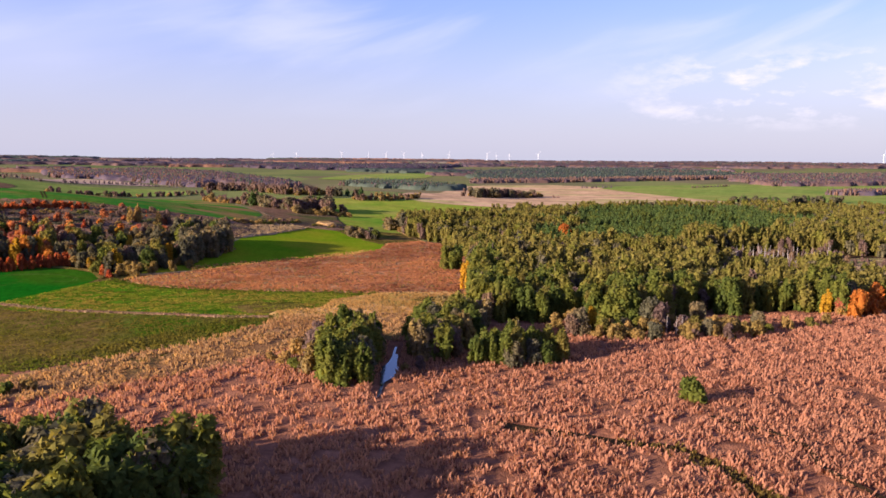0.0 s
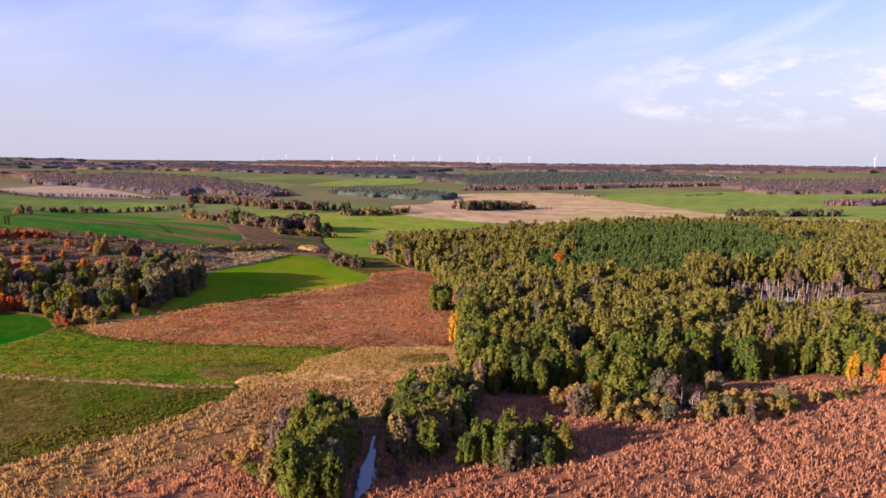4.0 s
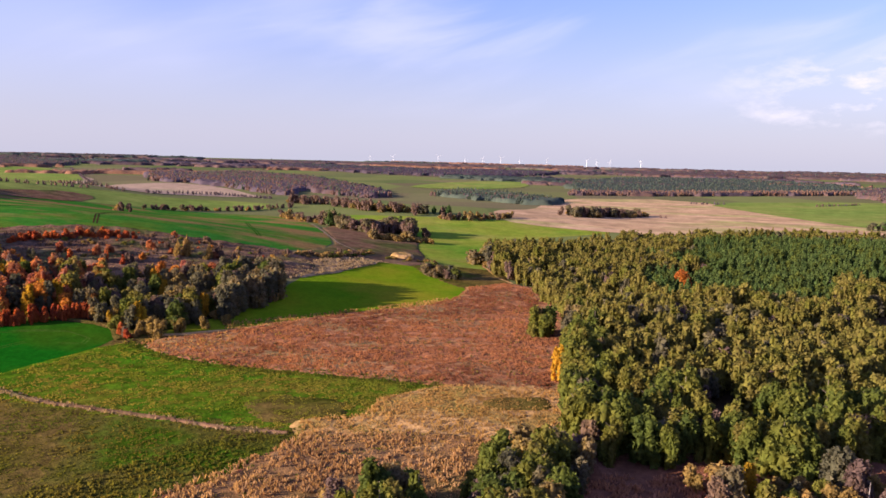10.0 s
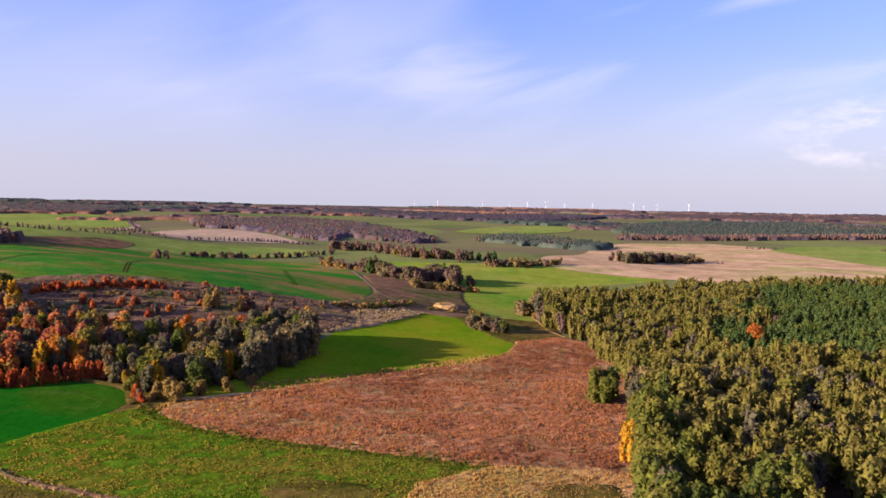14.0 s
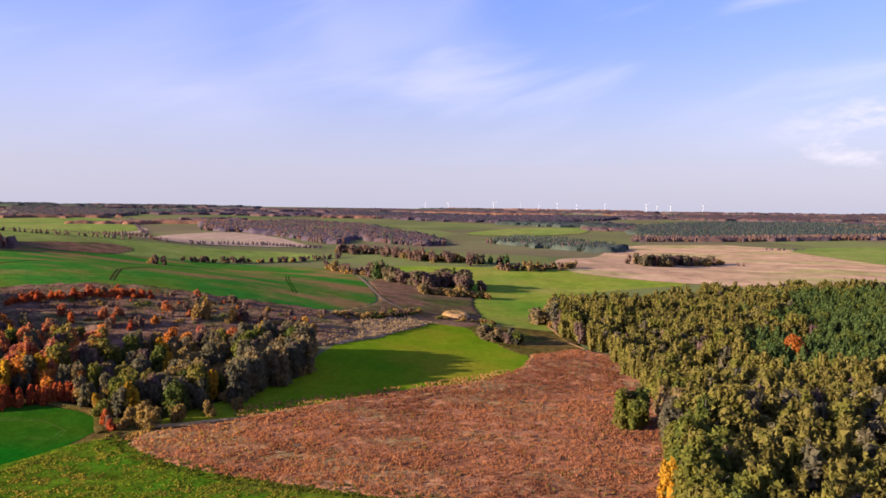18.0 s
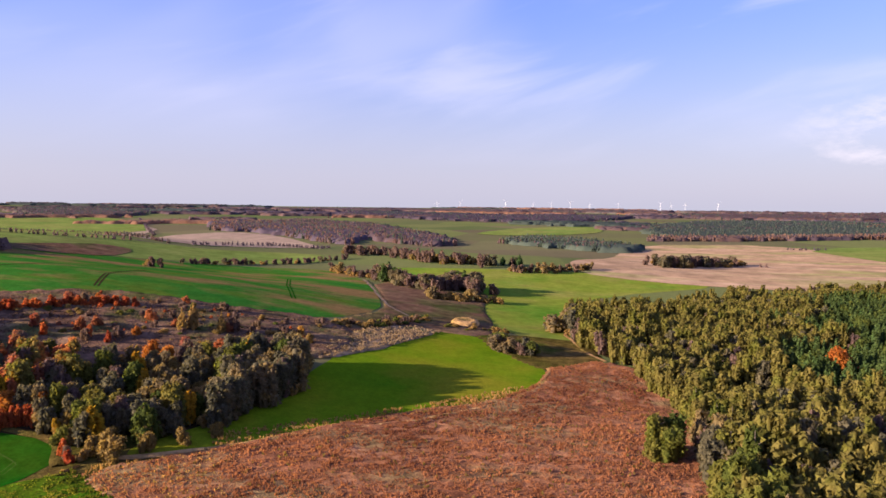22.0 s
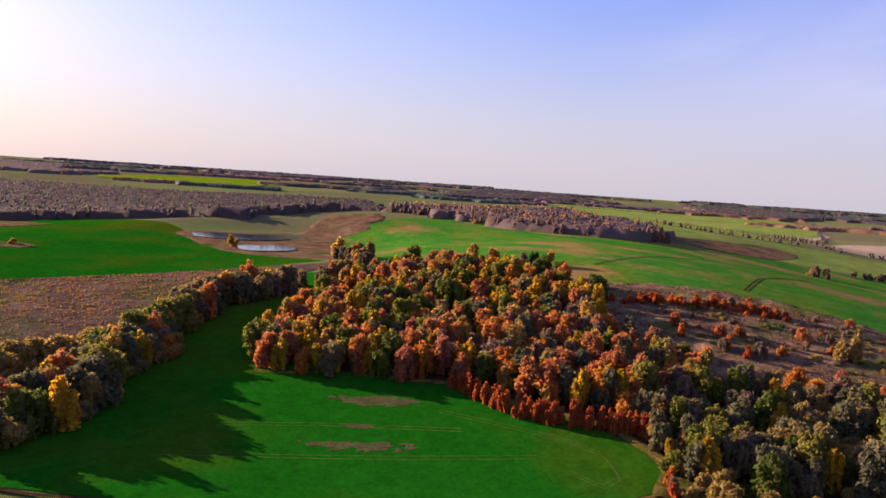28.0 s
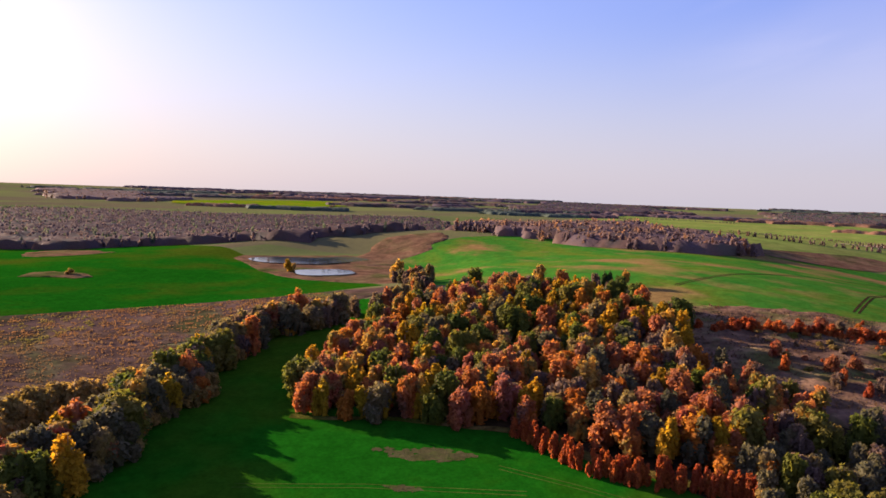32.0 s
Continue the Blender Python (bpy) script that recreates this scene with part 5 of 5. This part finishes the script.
# ---- wind turbines on the horizon ----
def part(name, bm, material, parent, label=""):
    me = bpy.data.meshes.new(name)
    bm.to_mesh(me)
    bm.free()
    me.materials.append(material)
    ob = new(name, me)
    ob.parent = parent
    return tagged(ob, label)


def wind_turbine(x, y, tall, spin):
    top = new("wind_turbine")
    bm = bmesh.new()
    bmesh.ops.create_cone(bm, segments=10, radius1=tall * 0.016, radius2=tall * 0.01, depth=tall, matrix=pose(0, 0, tall / 2))
    part("tower", bm, WHITE_PAINT, top)
    bm = bmesh.new()
    bmesh.ops.create_cube(bm, size=1.0, matrix=Matrix.LocRotScale((0, 0, tall), None, (tall * 0.05, tall * 0.12, tall * 0.05)))
    bmesh.ops.bevel(bm, geom=bm.edges[:], offset=tall * 0.01, segments=1, affect="EDGES")
    part("nacelle", bm, WHITE_PAINT, top)
    bm = bmesh.new()
    bmesh.ops.create_icosphere(bm, subdivisions=1, radius=tall * 0.03, matrix=pose(0, -tall * 0.07, tall))
    hub = part("hub", bm, WHITE_PAINT, top)
    for k in range(3):
        bm = bmesh.new()
        bmesh.ops.create_cone(bm, segments=6, radius1=tall * 0.015, radius2=tall * 0.005, depth=tall * 0.55, matrix=pose(0, 0, tall * 0.285))
        for v in bm.verts:
            v.co.y *= 0.35
        bmesh.ops.transform(bm, matrix=pose(0, -tall * 0.08, tall, 0, spin + 120 * k, 0), verts=bm.verts[:])
        part("blade", bm, WHITE_PAINT, hub)
    top.matrix_basis = pose(x, y, float(height(x, y)), 0, 0, 20)
    return tagged(top, "white three-bladed wind turbine far off on the horizon", "wind turbine", "wind turbines")


for k, (x, y) in enumerate([(-1029, 4560), (-896, 4590), (-630, 4630), (-470, 4650), (-366, 4660), (-258, 4670), (-146, 4670), (15, 4670), (247, 4660), (306, 4660), (381, 4650), (553, 4630)]):
    wind_turbine(x, y, 34 + 5 * (k % 3), 37 * k)
wind_turbine(2290, 4030, 52, 15)

# ---- reeds, sedge and grass tufts ----
def tufts(name, poly, count, tall, wide, blades, lift, material, label, seed, line=None, clumped=0.0):
    """Upright tufts of blades, strewn over a bed."""
    local = np.random.default_rng(seed)
    p = np.array(poly, float)
    (x0, y0), (x1, y1) = p.min(0), p.max(0)
    x, y = local.uniform(x0, x1, count * 4), local.uniform(y0, y1, count * 4)
    ok = inside(p, x, y) & (local.uniform(size=x.size) < 0.35 + rough(x, y, 7, 8) * 0.9)
    ok &= 0.6 * rough(x, y, 3.2, 17) + 0.4 * rough(x, y, 1.5, 18) > clumped
    for way_line, gap in line or ():
        edge = np.array(way_line, float)
        ok &= to_edge(np.concatenate([edge, edge[::-1]]), x, y)[1] > gap
    x, y = x[ok][:count], y[ok][:count]
    z = height(x, y) + lift
    n = len(x)
    a = local.uniform(0, 6.28, (n, blades))
    r = local.uniform(0, wide * 0.6, (n, blades))
    bx, by = x[:, None] + r * np.cos(a), y[:, None] + r * np.sin(a)
    t = tall * local.uniform(0.5, 1.25, (n, 1)) * local.uniform(0.7, 1.1, (n, blades))
    turn = local.uniform(0, 3.14, (n, blades))
    w = wide * local.uniform(0.25, 0.5, (n, blades))
    lean = local.normal(0, 0.22, (n, blades, 2))
    low = np.broadcast_to(z[:, None], bx.shape)
    v = np.stack([np.stack([bx - w * np.cos(turn) * 0.5, by - w * np.sin(turn) * 0.5, low], -1),
                  np.stack([bx + w * np.cos(turn) * 0.5, by + w * np.sin(turn) * 0.5, low], -1),
                  np.stack([bx + w * np.cos(turn) * 0.75 + lean[..., 0] * t, by + w * np.sin(turn) * 0.75 + lean[..., 1] * t, low + t * 0.75], -1),
                  np.stack([bx - w * np.cos(turn) * 0.3 + lean[..., 0] * t * 1.3, by - w * np.sin(turn) * 0.3 + lean[..., 1] * t * 1.3, low + t], -1)], 2)
    faces = np.arange(n * blades * 4).reshape(-1, 4)
    tagged(new(name, mesh_of(name, v.reshape(-1, 3), faces, material)), label, "reeds", kind="stuff")


WET = [(STREAM[4:], 2.3), (DITCH, 1.6)]
tufts("reed_tufts", [(-130, 60), (-118, 148), (-86, 166), (-60, 190), (-38, 214), (-12, 224), (10, 240), (66, 252), (121, 268), (161, 278), (230, 300), (230, 180), (170, 60)], 105000, 1.5, 0.75, 2, 0.3, REED_BLADE, "feathery tufts of dry pinkish-brown reed", 201, WET, 0.44)
tufts("sedge_tufts", [(-143, 334), (-120, 360), (-88, 401), (-53, 438), (-41, 470), (-38, 500), (-18, 524), (-4, 508), (6, 428), (14, 383), (16, 306), (-29, 309), (-63, 312), (-99, 315), (-127, 323)], 42000, 1.0, 0.7, 2, 0.3, SEDGE_BLADE, "tufts of rusty sedge", 202, None, 0.4)
tufts("straw_tufts", [(-60, 266), (-44, 274), (-44, 288), (-25, 307), (12, 309), (12, 256), (-21, 248), (-54, 248)], 6000, 0.9, 0.7, 3, 0.4, STRAW_BLADE, "tufts of pale straw grass", 203)
tufts("grass_tufts", [(-215, 178), (-164, 282), (-147, 333), (-99, 316), (-30, 308), (-45, 262), (-66, 225), (-97, 197), (-150, 150)], 16000, 0.5, 0.7, 3, 0.2, GRASS_BLADE, "coarse tufts of green and brown grass", 204)
tufts("ditch_reeds", [(-168, 280), (-142, 269.5), (-117, 263.5), (-97, 260.5), (-77, 255), (-60, 254), (-60, 257), (-77, 258), (-97, 263.5), (-117, 266.5), (-142, 272.5), (-168, 283.5)], 700, 1.0, 0.9, 3, 0.3, BANK_BLADE, "pale brown reeds along the ditch", 205)
tufts("reed_tufts", [(-165, 135), (-105, 205), (-78, 248), (-52, 266), (-22, 262), (-60, 212), (-95, 178), (-140, 128)], 5500, 0.8, 0.9, 3, 0.3, GRASS_BLADE, "reeds thinning out into rough grass", 206)
tufts("straw_tufts", [(-215, 178), (-165, 280), (-100, 262), (-60, 258), (-70, 235), (-105, 198), (-160, 150)], 9000, 0.55, 0.8, 3, 0.2, GRASS_BLADE, "dry brown tufts in rough grass", 207)
tufts("straw_tufts", [(-150, 335), (-122, 360), (-92, 392), (-60, 428), (-42, 462), (-48, 462), (-72, 428), (-100, 398), (-128, 372), (-100, 330), (-118, 322)], 2600, 0.9, 0.9, 3, 0.3, STRAW_BLADE, "pale tufts along the edge of the sedge", 208)
tufts("ditch_grass", [(34, 143.5), (45, 141), (52, 132), (55, 119), (62, 100), (57, 100), (49, 118), (44, 128), (41, 136), (34, 140.5)], 420, 0.9, 0.8, 3, 0.3, GRASS_BLADE, "green and brown grass along a winding ditch", 209)
tufts("rough_tufts", [(-140, 337), (-100, 320), (-30, 312), (14, 312), (12, 420), (-6, 505), (-30, 505), (-40, 462), (-90, 398)], 900, 1.1, 0.9, 3, 0.4, GRASS_BLADE, "taller green-brown tufts in the sedge", 210)
tufts("edge_tufts", [(-148, 338), (-127, 326), (-99, 318.5), (-63, 315.5), (-27, 312), (-27, 304), (-63, 308), (-99, 311), (-127, 319), (-148, 331)], 1500, 0.9, 0.9, 3, 0.25, GRASS_BLADE, "grass growing into the edge of the sedge", 211)
tufts("bank_reeds", [(-137, 470), (-128, 460), (-109, 500), (-97, 543), (-111, 546), (-129, 520)], 1100, 1.2, 1.0, 3, 0.4, BANK_BLADE, "pale dry reeds at the foot of the hill", 212)
tufts("pasture_tufts", [(-171, 283), (-150, 336), (-127, 325), (-99, 318), (-63, 315), (-27, 311), (-37, 274), (-63, 258), (-95, 261), (-150, 269)], 15000, 0.5, 0.8, 2, 0.3, PASTURE_BLADE, "mottled yellow-green tussocks of the pasture", 213, None, 0.45)
tufts("heath_tufts", [(-166, 436), (-215, 410), (-256, 410), (-296, 436), (-292, 455), (-252, 492), (-180, 510), (-150, 522), (-127, 500), (-128, 465)], 6500, 1.1, 1.3, 2, 0.5, HEATH_BLADE, "dead brown undergrowth on the clearing", 214, None, 0.42)
tufts("fallow_tufts", [(-400, 266), (-336, 250), (-286, 225), (-240, 192), (-236, 120), (-400, 120)], 7000, 0.8, 1.1, 2, 0.3, HEATH_BLADE, "brown and olive tufts in the fallow grass", 215, None, 0.45)
tufts("fallow_tufts", [(-474, 262), (-482, 345), (-440, 350), (-415, 300), (-402, 270), (-402, 150), (-462, 150)], 4500, 0.6, 1.2, 2, 0.2, HEATH_BLADE, "low brown tufts in the fallow strip", 216, None, 0.45)
tufts("tan_reed_tufts", [(-122, 148), (-100, 188), (-70, 222), (-54, 258), (12, 260), (11, 236), (-12, 220), (-38, 211), (-60, 187), (-86, 163)], 9500, 1.4, 0.75, 2, 0.5, TAN_REED_BLADE, "feathery tufts of tan reed", 217, WET, 0.42)
